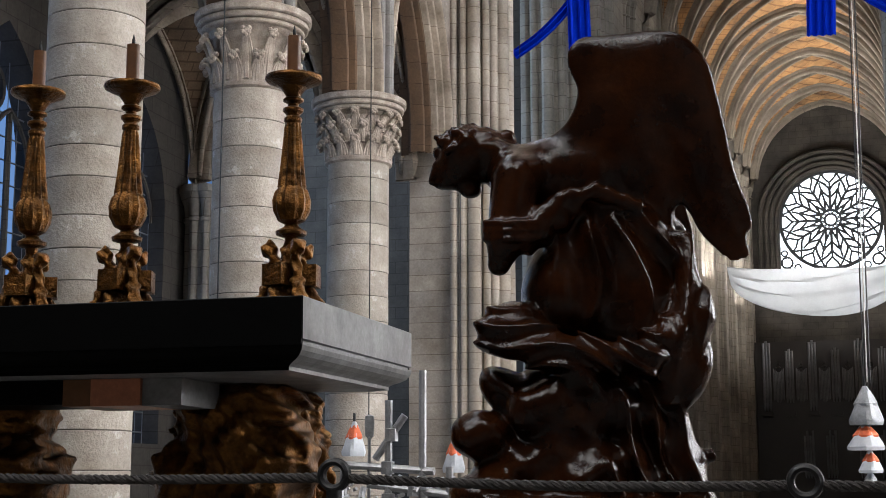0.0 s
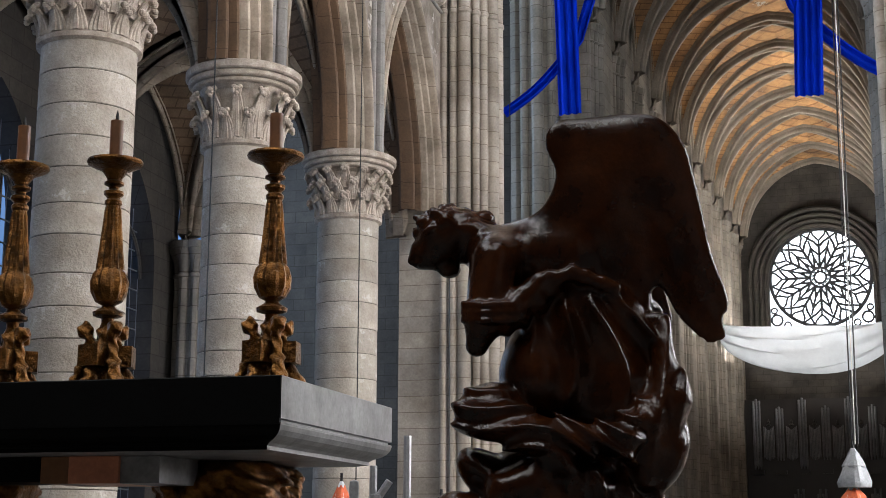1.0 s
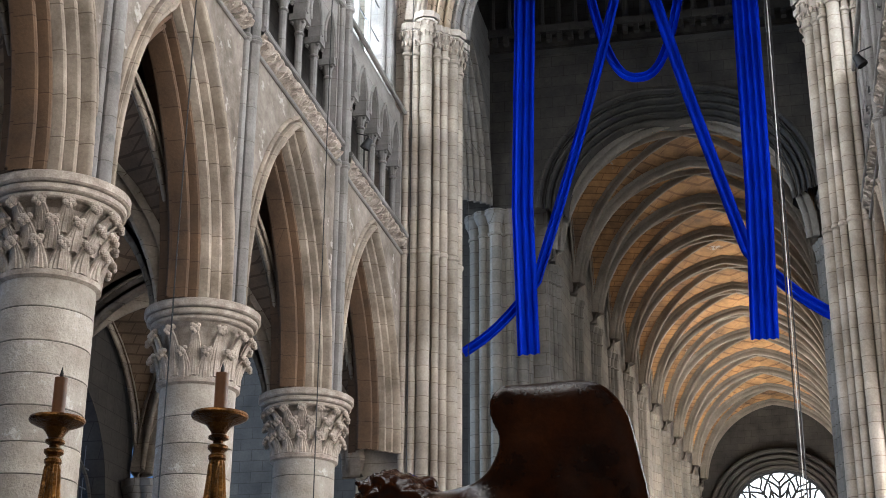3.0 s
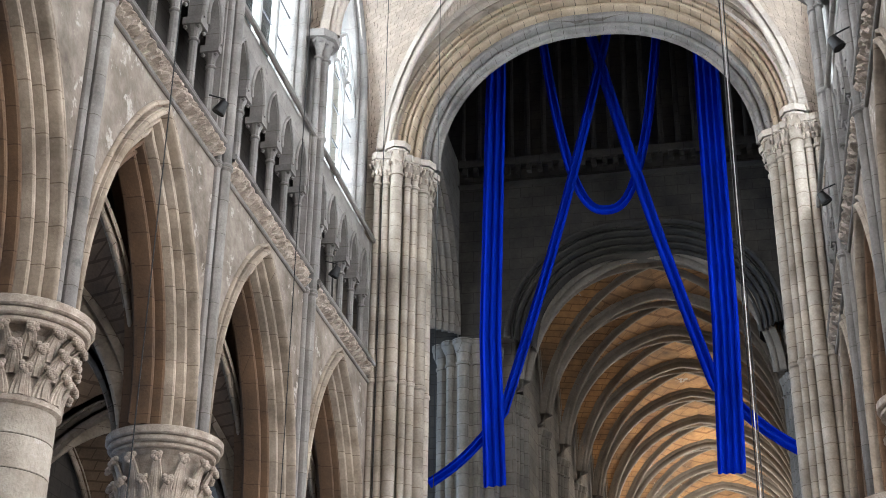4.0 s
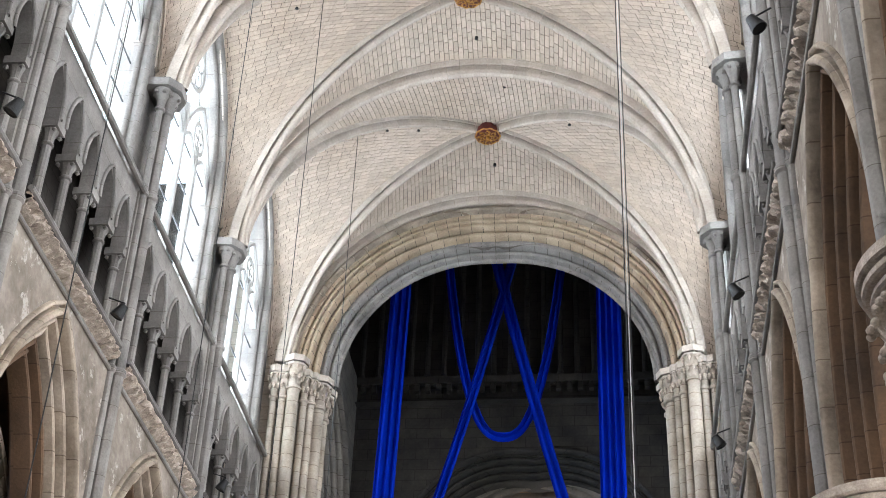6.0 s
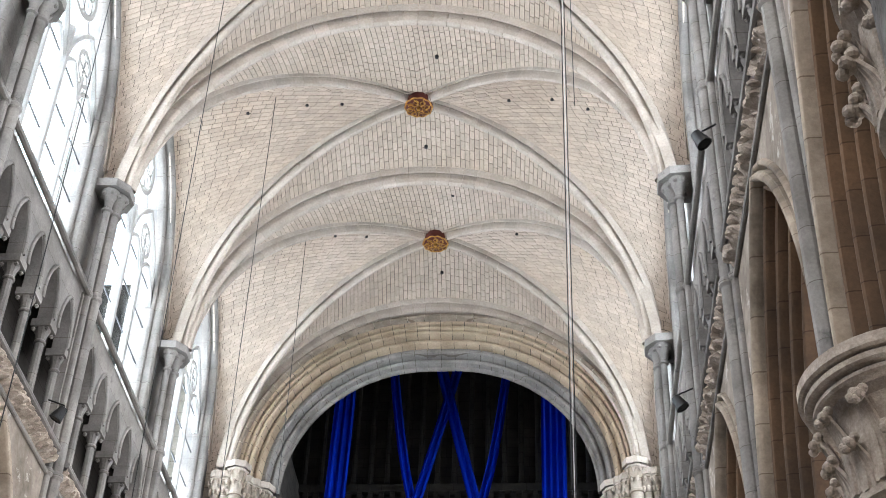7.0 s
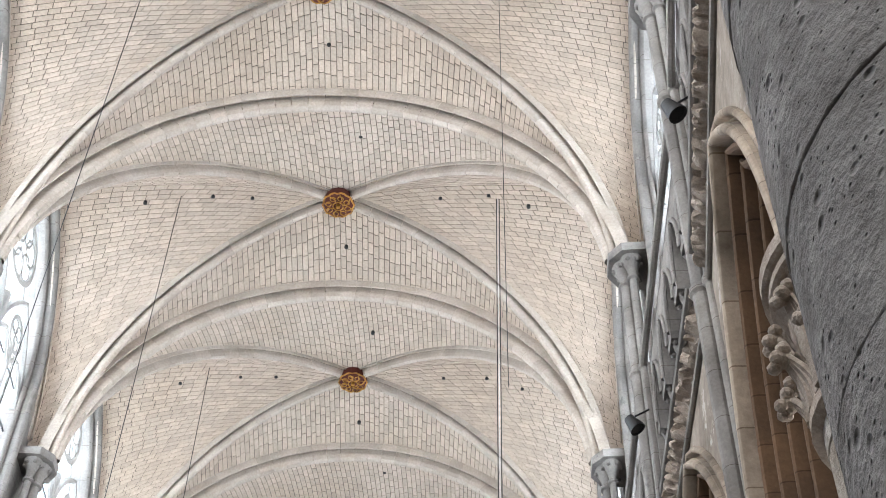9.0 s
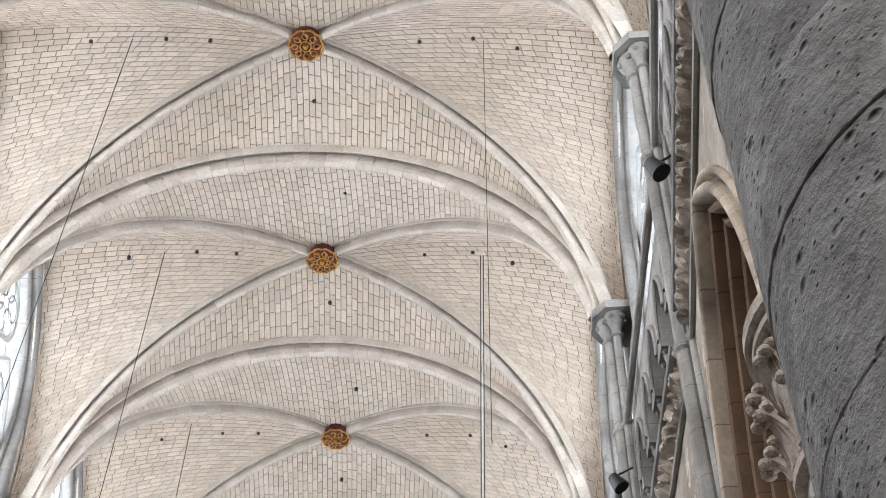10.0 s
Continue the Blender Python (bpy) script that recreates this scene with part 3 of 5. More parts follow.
def blocks(lower, upper, A, B, course, length, bow, rng, gap=0.0055):
    """Blocks laid in courses between two rib curves A and B, proud of the mortar."""
    n = len(A) - 1
    arc = [0.0]
    for i in range(n):
        arc.append(arc[-1] + ((A[i + 1] + B[i + 1]) / 2 - (A[i] + B[i]) / 2).length)

    def at(s):
        s = min(max(s, 0), arc[-1])
        i = 0
        while i < n - 1 and arc[i + 1] < s:
            i += 1
        k = (s - arc[i]) / max(arc[i + 1] - arc[i], 1e-6)
        return A[i].lerp(A[i + 1], k), B[i].lerp(B[i + 1], k)
    rows = max(1, int(arc[-1] / course))
    ch = arc[-1] / rows

    def point(s, u, out):
        p, q = at(s)
        w = (q - p).length
        r = p.lerp(q, u)
        r.z += bow * w * 4 * u * (1 - u) * 0.06
        r.z -= out
        return r
    back = [[point(arc[-1] * i / 30, u / 8, -0.012) for u in range(9)] for i in range(31)]
    lower.grid(back)
    for k in range(rows):
        s0, s1 = k * ch, (k + 1) * ch
        p, q = at((s0 + s1) / 2)
        w = (q - p).length
        if w < 0.06:
            continue
        cuts = [0.0]
        x = rng.uniform(0.4, 1.0) * length
        while x < w - 0.12:
            cuts.append(x / w)
            x += length * rng.uniform(0.8, 1.2)
        cuts.append(1.0)
        for c0, c1 in zip(cuts, cuts[1:]):
            g = gap / w
            out = 0.012 + rng.uniform(0, 0.005)
            e = 0.005
            outer = [point(s0 + gap, c0 + g, 0.0), point(s0 + gap, c1 - g, 0.0), point(s1 - gap, c1 - g, 0.0), point(s1 - gap, c0 + g, 0.0)]
            inner = [point(s0 + gap + e, c0 + g + e / w, out), point(s0 + gap + e, c1 - g - e / w, out), point(s1 - gap - e, c1 - g - e / w, out), point(s1 - gap - e, c0 + g + e / w, out)]
            upper.add(outer + inner, [(4, 5, 6, 7), (0, 1, 5, 4), (1, 2, 6, 5), (2, 3, 7, 6), (3, 0, 4, 7)])


def vault_bay(x0, x1, y0, y1, spring, crowns, boss, wall_top, rib, lower, upper, rng, course=0.13, length=0.30, w=0.155, drop=0.30, n=24, first=True, last=True, turn=None, fine=True, shift=0.0):
    """One four-part vault: transverse arches at y0 and y1, two diagonals, wall arches and four webs."""
    cx = (x0 + x1) / 2
    keys = {}
    for ex, x in ((0, x0), (1, x1)):
        for ey, y in ((0, y0), (1, y1)):
            P = Vector((x, y, spring))
            keys[ex, ey] = (half_arch(P, (cx, y, crowns[ey]), n), half_arch(P, boss, n), half_arch((x + (shift if ex else -shift), y, spring), (x + (shift if ex else -shift), (y0 + y1) / 2, wall_top), n))
    fix = (lambda pts: [turn @ p for p in pts]) if turn is not None else (lambda pts: pts)
    for (ex, ey), (T, D, Wl) in keys.items():
        T, D, Wl = fix(T), fix(D), fix(Wl)
        lift = Vector((0, 0, 0.05))
        rib_section(rib, [p + lift for p in D], w * 0.95, drop * 1.0, Vector((0, 1, 0)))
        if (ey == 0 and first) or (ey == 1 and last):
            rib_section(rib, [p + lift for p in T], w * 1.5, drop * 1.25, Vector((0, 1, 0)))
        rib_section(rib, [p + lift for p in Wl], w * 0.6, drop * 0.5, Vector((1, 0, 0)))
        if fine:
            blocks(lower, upper, T, D, course, length, 1.0, rng)
            blocks(lower, upper, Wl, D, course, length, 1.0, rng)
        else:
            for Q in (T, Wl):
                lower.grid([[Q[i].lerp(D[i], u / 4) + Vector((0, 0, 0.2 * u / 4 * (1 - u / 4) * (Q[i] - D[i]).length * 0.3)) for u in range(5)] for i in range(0, n + 1, 2)])
    return rib


rng = random.Random(4)
vault_blocks, vault_mortar, vault_ribs = Geo(), Geo(), Geo()
for k, (bx, by, bz) in enumerate(BOSSES):
    vault_bay(-HALF + 0.1, HALF - 0.1, SPANS[k], SPANS[k + 1], SPRING + 0.12, (CROWNS[k], CROWNS[k + 1]), (bx, by, bz), 27.2, vault_ribs, vault_mortar, vault_blocks, rng, first=True, last=(k == len(BOSSES) - 1), shift=0.42)
ceiling = structure("ceiling", vault_blocks, VAULT, "cream limestone vault webs of coursed blocks", "ceiling", False)
structure("ceiling_mortar", vault_mortar, MORTAR, "mortar bed behind the vault blocks", "ceiling")
structure("ceiling_ribs", vault_ribs, RIB, "moulded stone vault ribs", "ceiling", True)

for side in (-1, 1):
    for k in range(len(SPANS) - 1):
        choir_bay(side, SPANS[k], SPANS[k + 1], k)
    for k, y in enumerate(SPANS[:-1]):
        if k:
            shaft_bundle(side, y, CAP, SPRING, GREY)
for k, y in enumerate(SPANS[1:5]):
    for side in (-1, 1):
        c = drum_column(side * AXIS, y, 0.65, DRUM, 11 * k + side + 3)
        capital(c, 0.65, 0 if (side > 0 or k == 2) else 1, CARVED)
c = drum_column(5.90, 6.55, 0.65, DRUM, 77)
capital(c, 0.65, 0, CARVED, 0.80)
c = drum_column(-5.90, 6.55, 0.65, DRUM, 78)
capital(c, 0.65, 1, CARVED)

# ---- the near column ----
near = drum_column(4.40, 1.9, 0.65, PITTED, 5, z_top=8.3, groove=0.012, gap=0.001, edge=0.003)
tagged(near, "round grey pitted stone column close beside the path")

# ---- crossing ----
def crossing_arch(y, cx, a, spring, rise, depth, mat, name, label, wall_half, wall_top, steps=4):
    """A great arch of stepped orders with the wall above it."""
    place = lambda s, z, d: (cx + s, y + d, z)
    prof = []
    for k in range(steps):
        o, d = -k * 0.17, k * depth / (2 * steps)
        prof += [(o, d), (o - 0.01, d + 0.30), (o - 0.03, d + 0.30)] + roll(o - 0.09, d + 0.09, 0.065, 110, -130, 7) + [(o - 0.15, d + 0.13), (o - 0.16, d + 0.26)]
    prof += [(-steps * 0.17, depth * 0.75), (-steps * 0.17 + 0.2, depth), (0.3, depth)]
    g = Geo()
    path = [(s, spring + z) for s, z in pointed(a, rise, 20)]
    sweep(g, place, path, [(0.30, -0.02)] + roll(0.22, -0.06, 0.07, 0, -180, 5) + [(0.12, 0.02), (0.12, 0.1), (0.05, 0.1)] + prof)
    w = Geo()
    edge = [(-wall_half, spring)] + [(s + 0.3 * n[0], z + 0.3 * n[1]) for (s, z), n in zip(path, normals(path))] + [(wall_half, spring)]
    for d in (0.03, depth - 0.03):
        w.grid([[place(s, z, d), place(s, wall_top, d)] for s, z in edge])
    ob = structure(name, w, mat, label, "arch")
    part("arch_moulding", g, MOULD if mat is PIER else mat, ob, "stepped arch orders")
    return ob


def pier(x, y, r, z0, z1, mat, count=14, cap=True, reach=0.16):
    """A clustered pier of slender shafts with capitals."""
    ob = thing("clustered_pier", "tall clustered pier of slender stone shafts", "pier", (x, y, 0), "crossing piers", "structure")
    part("core", Geo().lathe([(r, z0), (r, z1)], 24), mat, ob)
    for k in range(count):
        t = 2 * math.pi * k / count
        q = reach * (1.0 if k % 2 else 0.72)
        prof = [(q, z0), (q, z1)]
        if cap:
            prof = [(q, z0), (q, z1 - 0.95), (q + 0.05, z1 - 0.92), (q + 0.05, z1 - 0.86), (q, z1 - 0.82), (q + 0.04, z1 - 0.5), (q + 0.17, z1 - 0.2), (q + 0.2, z1 - 0.18), (q + 0.2, z1)]
        part("shaft", Geo().lathe(prof, 12, (r * 1.02 * math.cos(t), r * 1.02 * math.sin(t), 0)), mat, ob)
    return ob


def voussoirs(geo, place, path, profile, count, gap=0.006):
    """A moulding cut into separate stones along an arch."""
    ns, m = normals(path), len(path) - 1
    at = lambda u: (lambda k, f: tuple(path[k][c] + (path[k + 1][c] - path[k][c]) * f for c in (0, 1)) + tuple(ns[k][c] + (ns[k + 1][c] - ns[k][c]) * f for c in (0, 1)))(min(int(u * m), m - 1), u * m - min(int(u * m), m - 1))
    for i in range(count):
        rows = []
        for u in (i / count, (i + 0.5) / count, (i + 1) / count):
            u += (gap / 12 if u * count == i else -gap / 12 if u * count >= i + 0.9 else 0)
            s, z, a, b = at(min(max(u, 0), 1))
            rows.append([place(s + o * a, z + o * b, d) for o, d in profile])
        geo.grid(rows)


def choir_arch(y, cx, a, spring, rise):
    """The great arch between choir and crossing: hood, broad face, two roll orders and a soffit, stone by stone."""
    place = lambda s, z, d: (cx + s, y + d, z)
    path = [(s, spring + z) for s, z in pointed(a, rise, 30)]
    w, ns = Geo(), normals(path)
    edge = [(-7.5, spring)] + [(s + 0.5 * n[0], z + 0.5 * n[1]) for (s, z), n in zip(path, ns)] + [(7.5, spring)]
    for d in (0.03, 1.57):
        w.grid([[place(s, z, d), place(s, 30.0, d)] for s, z in edge])
    ob = structure("wall_crossing_east", w, PIER, "pale stone wall over the great choir arch", "arch")
    hood, face, rolls, sof, bed = Geo(), Geo(), Geo(), Geo(), Geo()
    voussoirs(hood, place, path, [(0.58, 0.04), (0.56, -0.12)] + roll(0.50, -0.12, 0.06, 0, -180, 5) + [(0.43, -0.08), (0.42, 0.06)], 34)
    voussoirs(face, place, path, [(0.43, 0.03), (0.34, 0.03), (0.33, 0.16), (0.31, 0.16)] + roll(0.25, 0.12, 0.05, 80, -150, 7) + [(0.19, 0.18), (0.18, 0.30)], 46)
    voussoirs(rolls, place, path, roll(0.11, 0.18, 0.06, 80, -150, 7) + [(0.04, 0.24), (0.03, 0.42), (-0.01, 0.42)], 46)
    voussoirs(rolls, place, path, roll(-0.08, 0.38, 0.06, 90, -150, 7) + [(-0.16, 0.44), (-0.17, 0.66)], 40)
    voussoirs(sof, place, path, [(-0.17, 0.60), (-0.22, 0.60)] + roll(-0.29, 0.60, 0.06, 90, -150, 7) + [(-0.36, 0.66), (-0.37, 0.86), (-0.40, 0.86)] + roll(-0.47, 0.84, 0.065, 90, -150, 7) + [(-0.55, 0.90)] + roll(-0.56, 1.05, 0.09, -90, -260, 6) + [(-0.48, 1.2), (-0.30, 1.3), (-0.2, 1.57), (0.5, 1.57)], 38)
    sweep(bed, place, path, [(0.55, 0.06), (0.40, 0.08), (0.32, 0.22), (0.17, 0.32), (0.02, 0.46), (-0.16, 0.68), (-0.34, 0.88), (-0.50, 1.0), (-0.46, 1.16), (-0.1, 1.5)])
    part("hood_moulding", hood, MOULD, ob, "brown weathered hood moulding")
    part("arch_face", face, ARCHSTONE, ob, "warm moulded face of the arch")
    part("arch_roll", rolls, ARCHSTONE, ob, "weathered roll mouldings")
    part("arch_soffit", sof, GREY, ob, "grey inner orders")
    part("joint", bed, MORTAR, ob)


def respond(sx, cx, top):
    """The clustered pier that carries the choir arch."""
    ob = thing("clustered_pier", "tall clustered pier of slender pale shafts with carved capitals", "pier", (cx, 0, 0), "crossing piers", "structure")
    core = Geo().box(*sorted((sx * 4.95, sx * 7.2)), 34.75, 36.0, 0, top).box(*sorted((sx * 5.35, sx * 7.2)), 34.38, 34.75, 0, top)
    part("core", core, PIER, ob, "", False)
    for x, y, r in ((5.98, 34.12, 0.09), (5.74, 34.16, 0.10), (5.46, 34.20, 0.17), (5.20, 34.42, 0.10), (5.04, 34.60, 0.11), (4.88, 34.92, 0.17), (4.92, 35.25, 0.10), (4.88, 35.6, 0.15)):
        big = r > 0.12
        z1 = top + (0.28 if x == 5.46 else 0.0)
        prof = [(r, 0), (r, FRIEZE - 0.08), (r + 0.03, FRIEZE - 0.04), (r + 0.03, FRIEZE + 0.03), (r, FRIEZE + 0.07), (r, z1 - 1.0), (r + 0.045, z1 - 0.97), (r + 0.045, z1 - 0.90), (r, z1 - 0.86), (r + 0.015, z1 - 0.6), (r + 0.06, z1 - 0.38), (r + 0.12, z1 - 0.28)]
        part("shaft", Geo().lathe(prof, 14, (sx * x, y, 0)), PIER, ob)
        for tier, (zz, reach) in enumerate(((z1 - 0.62, 0.06), (z1 - 0.36, 0.12))):
            for k in range(8):
                t = (k + 0.5 * tier) * math.pi / 4
                part("leaf", Geo().lathe([(0.0, -0.11), (0.035, -0.05), (0.055, 0.02), (0.035, 0.07), (0.0, 0.08)], 6, (sx * x + (r + reach) * math.cos(t), y + (r + reach) * math.sin(t), zz)), CARVED, ob)
        q = r + (0.22 if big else 0.11)
        ab = Geo()
        for k0, za, zb in ((0.84, z1 - 0.28, z1 - 0.20), (1.0, z1 - 0.20, z1 + 0.0)):
            ab.lathe([(q * k0 * 0.96, za), (q * k0, za + 0.02), (q * k0, zb - 0.02), (q * k0 * 0.95, zb)], 8, (sx * x, y, 0))
        part("abacus", ab, RIB, ob, "pale moulded abacus")


choir_arch(34.3, 0.1, 5.10, 21.5, 4.75)
for sx in (-1, 1):
    respond(sx, 0.1, 21.5)
    pier(0.35 + sx * 6.3, 48.4, 0.95, 0, 21.2, NAVE, 12, True, 0.22)
# The wall over the nave arch has its shade put into the colour.
crossing_arch(47.4, 0.55, 4.7, 21.2, 4.0, 2.0, DARKSTONE, "wall_crossing_west", "wall over the nave arch, coloured dark for shade", 7.6, 46.0)
for sx in (-1, 1):
    side_arch = crossing_arch(0.0, 0.0, 4.9, 21.3, 4.8, 1.6, NAVE, "wall_crossing_side", "dim stone wall over a transept arch", 6.5, 28.5)
    side_arch.matrix_world = Matrix.Translation((sx * 6.1, 41.9, 0)) @ Matrix.Rotation(radians(-90 * sx), 4, "Z")
# Lantern walls carry their shade in the stone's colour.
lantern = Geo()
for sx in (-1, 1):
    lantern.grid([[(sx * 7.0, 36.3, 27), (sx * 7.0, 36.3, 46)], [(sx * 7.0, 48, 27), (sx * 7.0, 48, 46)]])
lantern.grid([[(-7, 36.35, 28), (-7, 36.35, 46)], [(7, 36.35, 28), (7, 36.35, 46)]])
lantern.grid([[(-7, 36.3, 46), (-7, 48, 46)], [(7, 36.3, 46), (7, 48, 46)]])
structure("wall_lantern", lantern, DARKSTONE, "inner walls of the lantern tower, coloured dark for shade", "wall")
corbels = thing("corbel_frieze", "dark corbel table with slender lantern colonnettes", "frieze", kind="structure")
part("band", Geo().box(-6.9, 6.9, 47.1, 47.4, 28.2, 28.5), DARKSTONE, corbels, "", False)
corbel_mesh = Geo().box(-0.09, 0.09, 47.15, 47.4, 27.9, 28.2).mesh("corbel", DARKSTONE)
shaft_mesh = Geo().lathe([(0.14, 28.5), (0.1, 28.7), (0.1, 35.6), (0.17, 36)], 8, (0, 47.2, 0)).mesh("colonnette", DARKSTONE, True)
for k in range(34):
    part("corbel", corbel_mesh, DARKSTONE, corbels).location = (-6.7 + k * 0.41, 0, 0)
for k in range(22):
    part("colonnette", shaft_mesh, DARKSTONE, corbels).location = (-6.6 + k * 0.63, 0, 0)

# ---- nave ----
NAVE_TURN = Matrix.Translation((0.55, 48.0, 0)) @ Matrix.Rotation(radians(-4.0), 4, "Z")
nave_web, nave_rib = Geo(), Geo()
nb = 3.85
for k in range(11):
    y0 = 0.7 + k * nb
    vault_bay(-4.7, 4.7, y0, y0 + nb, 19.6, (24.9, 24.9), (0, y0 + nb / 2, 25.3), 24.6, nave_rib, nave_web, None, rng, w=0.15, drop=0.30, n=16, last=k == 10, turn=NAVE_TURN, fine=False)
structure("ceiling_nave", nave_web, NAVEWEB, "ochre plastered nave vault", "ceiling")
structure("ceiling_nave_ribs", nave_rib, NAVERIB, "grey stone nave vault ribs", "ceiling")


def in_nave(ob):
    ob.matrix_world = NAVE_TURN
    return ob


for sx in (-1, 1):
    wall = Geo()
    wall.box(*sorted((sx * 4.9, sx * 5.6)), 0.5, 45, 0, 27)
    in_nave(structure("wall_nave", wall, NAVE, "grey stone nave wall", "wall"))
    for k in range(12):
        g = thing("nave_pier", "clustered stone nave pier of slender shafts", "pier", (0, 0, 0), "nave piers", "structure")
        for j, (dx, dy, r) in enumerate(((0, 0, 0.2), (0.06, 0.32, 0.13), (0.06, -0.32, 0.13), (0.14, 0.58, 0.11), (0.14, -0.58, 0.11))):
            part("shaft", Geo().lathe([(r, 0), (r, 18.9), (r + 0.06, 18.95), (r, 19.0), (r + 0.03, 19.3), (r + 0.10, 19.52), (r + 0.10, 19.62)], 10, (sx * (4.78 + dx), 1.4 + k * nb + dy, 0)), NAVE, g)
        in_nave(g)
    # Added fill lamps aimed up at the vault; the nave wall has no windows.
    for k in (1, 3, 5, 8, 10):
        window_light("nave_window_light", NAVE_TURN @ Vector((sx * 4.4, 0.7 + (k + 0.5) * nb, 11.0)), NAVE_TURN @ Vector((-sx * 2.5, 0.7 + (k + 0.5) * nb, 24.0)), 2.6, 4.0, {1: 40, 3: 220, 5: 1700, 8: 1300, 10: 90}[k], (1.0, 0.94, 0.86))

# west wall, rose and organ
west = thing("wall_west", "dark west wall round the rose window", "wall", (0, 0, 0), kind="structure")
WY = 43.3
ROSE = (0.0, 17.35)
wp = lambda s, z, d: (s, WY + d, z)
RR, FOOT = 3.15, 13.55
wg = Geo()
n = 48
rim = [(RR, FOOT)] + [(RR * math.cos(math.pi * k / n), ROSE[1] + RR * math.sin(math.pi * k / n)) for k in range(n + 1)] + [(-RR, FOOT)]
outer = [(6.0, FOOT)] + [(6.0 * math.cos(math.pi * k / n), ROSE[1] + 9.0 * math.sin(math.pi * k / n)) for k in range(n + 1)] + [(-6.0, FOOT)]
wg.grid([[wp(*a, 0), wp(*b, 0)] for a, b in zip(rim, outer)])
wg.grid([[wp(*a, 0), wp(*a, 0.6)] for a in rim])
wg.grid([[wp(-6, 0, 0), wp(-6, FOOT, 0)], [wp(6, 0, 0), wp(6, FOOT, 0)]])
part("masonry", wg, DARKSTONE, west)
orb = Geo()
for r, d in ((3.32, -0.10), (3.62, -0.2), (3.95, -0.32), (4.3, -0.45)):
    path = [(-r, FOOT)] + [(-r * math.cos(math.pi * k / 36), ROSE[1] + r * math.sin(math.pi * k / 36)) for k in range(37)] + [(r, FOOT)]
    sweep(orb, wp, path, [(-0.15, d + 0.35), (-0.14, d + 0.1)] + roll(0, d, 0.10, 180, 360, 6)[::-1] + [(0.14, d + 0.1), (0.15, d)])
part("arch_moulding", orb, DARKSTONE, west, "dark concentric mouldings round the rose")
rose = thing("rose_window", "bright round rose window with radiating stone tracery", "window", kind="structure")
tr = Geo()
ring(tr, wp, 0, ROSE[1], 3.08, 0.10, 0.25, 48)
ring(tr, wp, 0, ROSE[1], 0.62, 0.07, 0.25, 24)
ring(tr, wp, 0, ROSE[1], 0.36, 0.06, 0.25, 16)
polar = lambda r, t: wp(r * math.cos(t), ROSE[1] + r * math.sin(t), 0.25)
for k in range(12):
    t, h = 2 * math.pi * k / 12, math.pi / 12
    ring(tr, wp, 0.49 * math.cos(t), ROSE[1] + 0.49 * math.sin(t), 0.10, 0.03, 0.25, 8)
    tr.tube([polar(0.62, t), polar(1.95, t)], 0.085, 5)
    tr.tube([polar(0.95, t + h), polar(2.45, t + h)], 0.066, 5)
    for e in (-1, 1):
        tr.tube([polar(0.62, t), polar(1.05, t + e * h * 0.75), polar(1.3, t + e * h)], 0.07, 5)
        tr.tube([polar(1.40, t), polar(1.72, t + e * h * 0.7), polar(1.98, t + e * h)], 0.07, 5)
        tr.tube([polar(1.95, t), polar(2.3, t + e * h * 0.5), polar(2.62, t + e * h)], 0.075, 5)
        tr.tube([polar(2.35, t), polar(2.75, t + e * h * 0.5), polar(3.05, t + e * h * 0.55)], 0.066, 5)
        tr.tube([polar(2.62, t + e * h), polar(3.05, t + e * h * 0.55)], 0.066, 5)
    tr.tube([polar(1.95, t), polar(2.35, t)], 0.06, 5)
for e in (-1, 1):
    ring(tr, wp, e * 2.75, 14.75, 0.34, 0.06, 0.25, 12)
    ring(tr, wp, e * 2.1, 14.42, 0.2, 0.05, 0.25, 10)
    ring(tr, wp, e * 2.9, 15.35, 0.18, 0.05, 0.25, 10)
tr.box(-3.15, 3.15, WY + 0.15, WY + 0.35, 14.10, 14.24).box(-3.15, 3.15, WY + 0.15, WY + 0.35, 13.55, 13.68)
for k in range(12):
    ring(tr, wp, -2.89 + k * 0.525, 13.90, 0.22, 0.055, 0.25, 8)
part("tracery", tr, ROSEBAR, rose)
in_nave(west), in_nave(rose)
window_light("rose_light", NAVE_TURN @ Vector((0, WY + 0.58, ROSE[1])), NAVE_TURN @ Vector((0, 0, ROSE[1])), 6.3, 6.3, 260, (0.84, 0.93, 1.0))

organ = thing("pipe_organ", "dark carved organ case with rows of tin pipes", "organ", (0, 0, 0))
part("case", Geo().box(-4.7, 4.7, WY - 2.0, WY - 0.2, 0, 9.6), ORGANWOOD, organ)
def organ_pipe(x, z0, z1, r):
    part("pipe", Geo().lathe([(r * 0.45, z0), (r, z0 + 4 * r), (r, z1), (r * 0.8, z1 + 0.02)], 8, (x, WY - 2.15, 0)), TIN, organ)


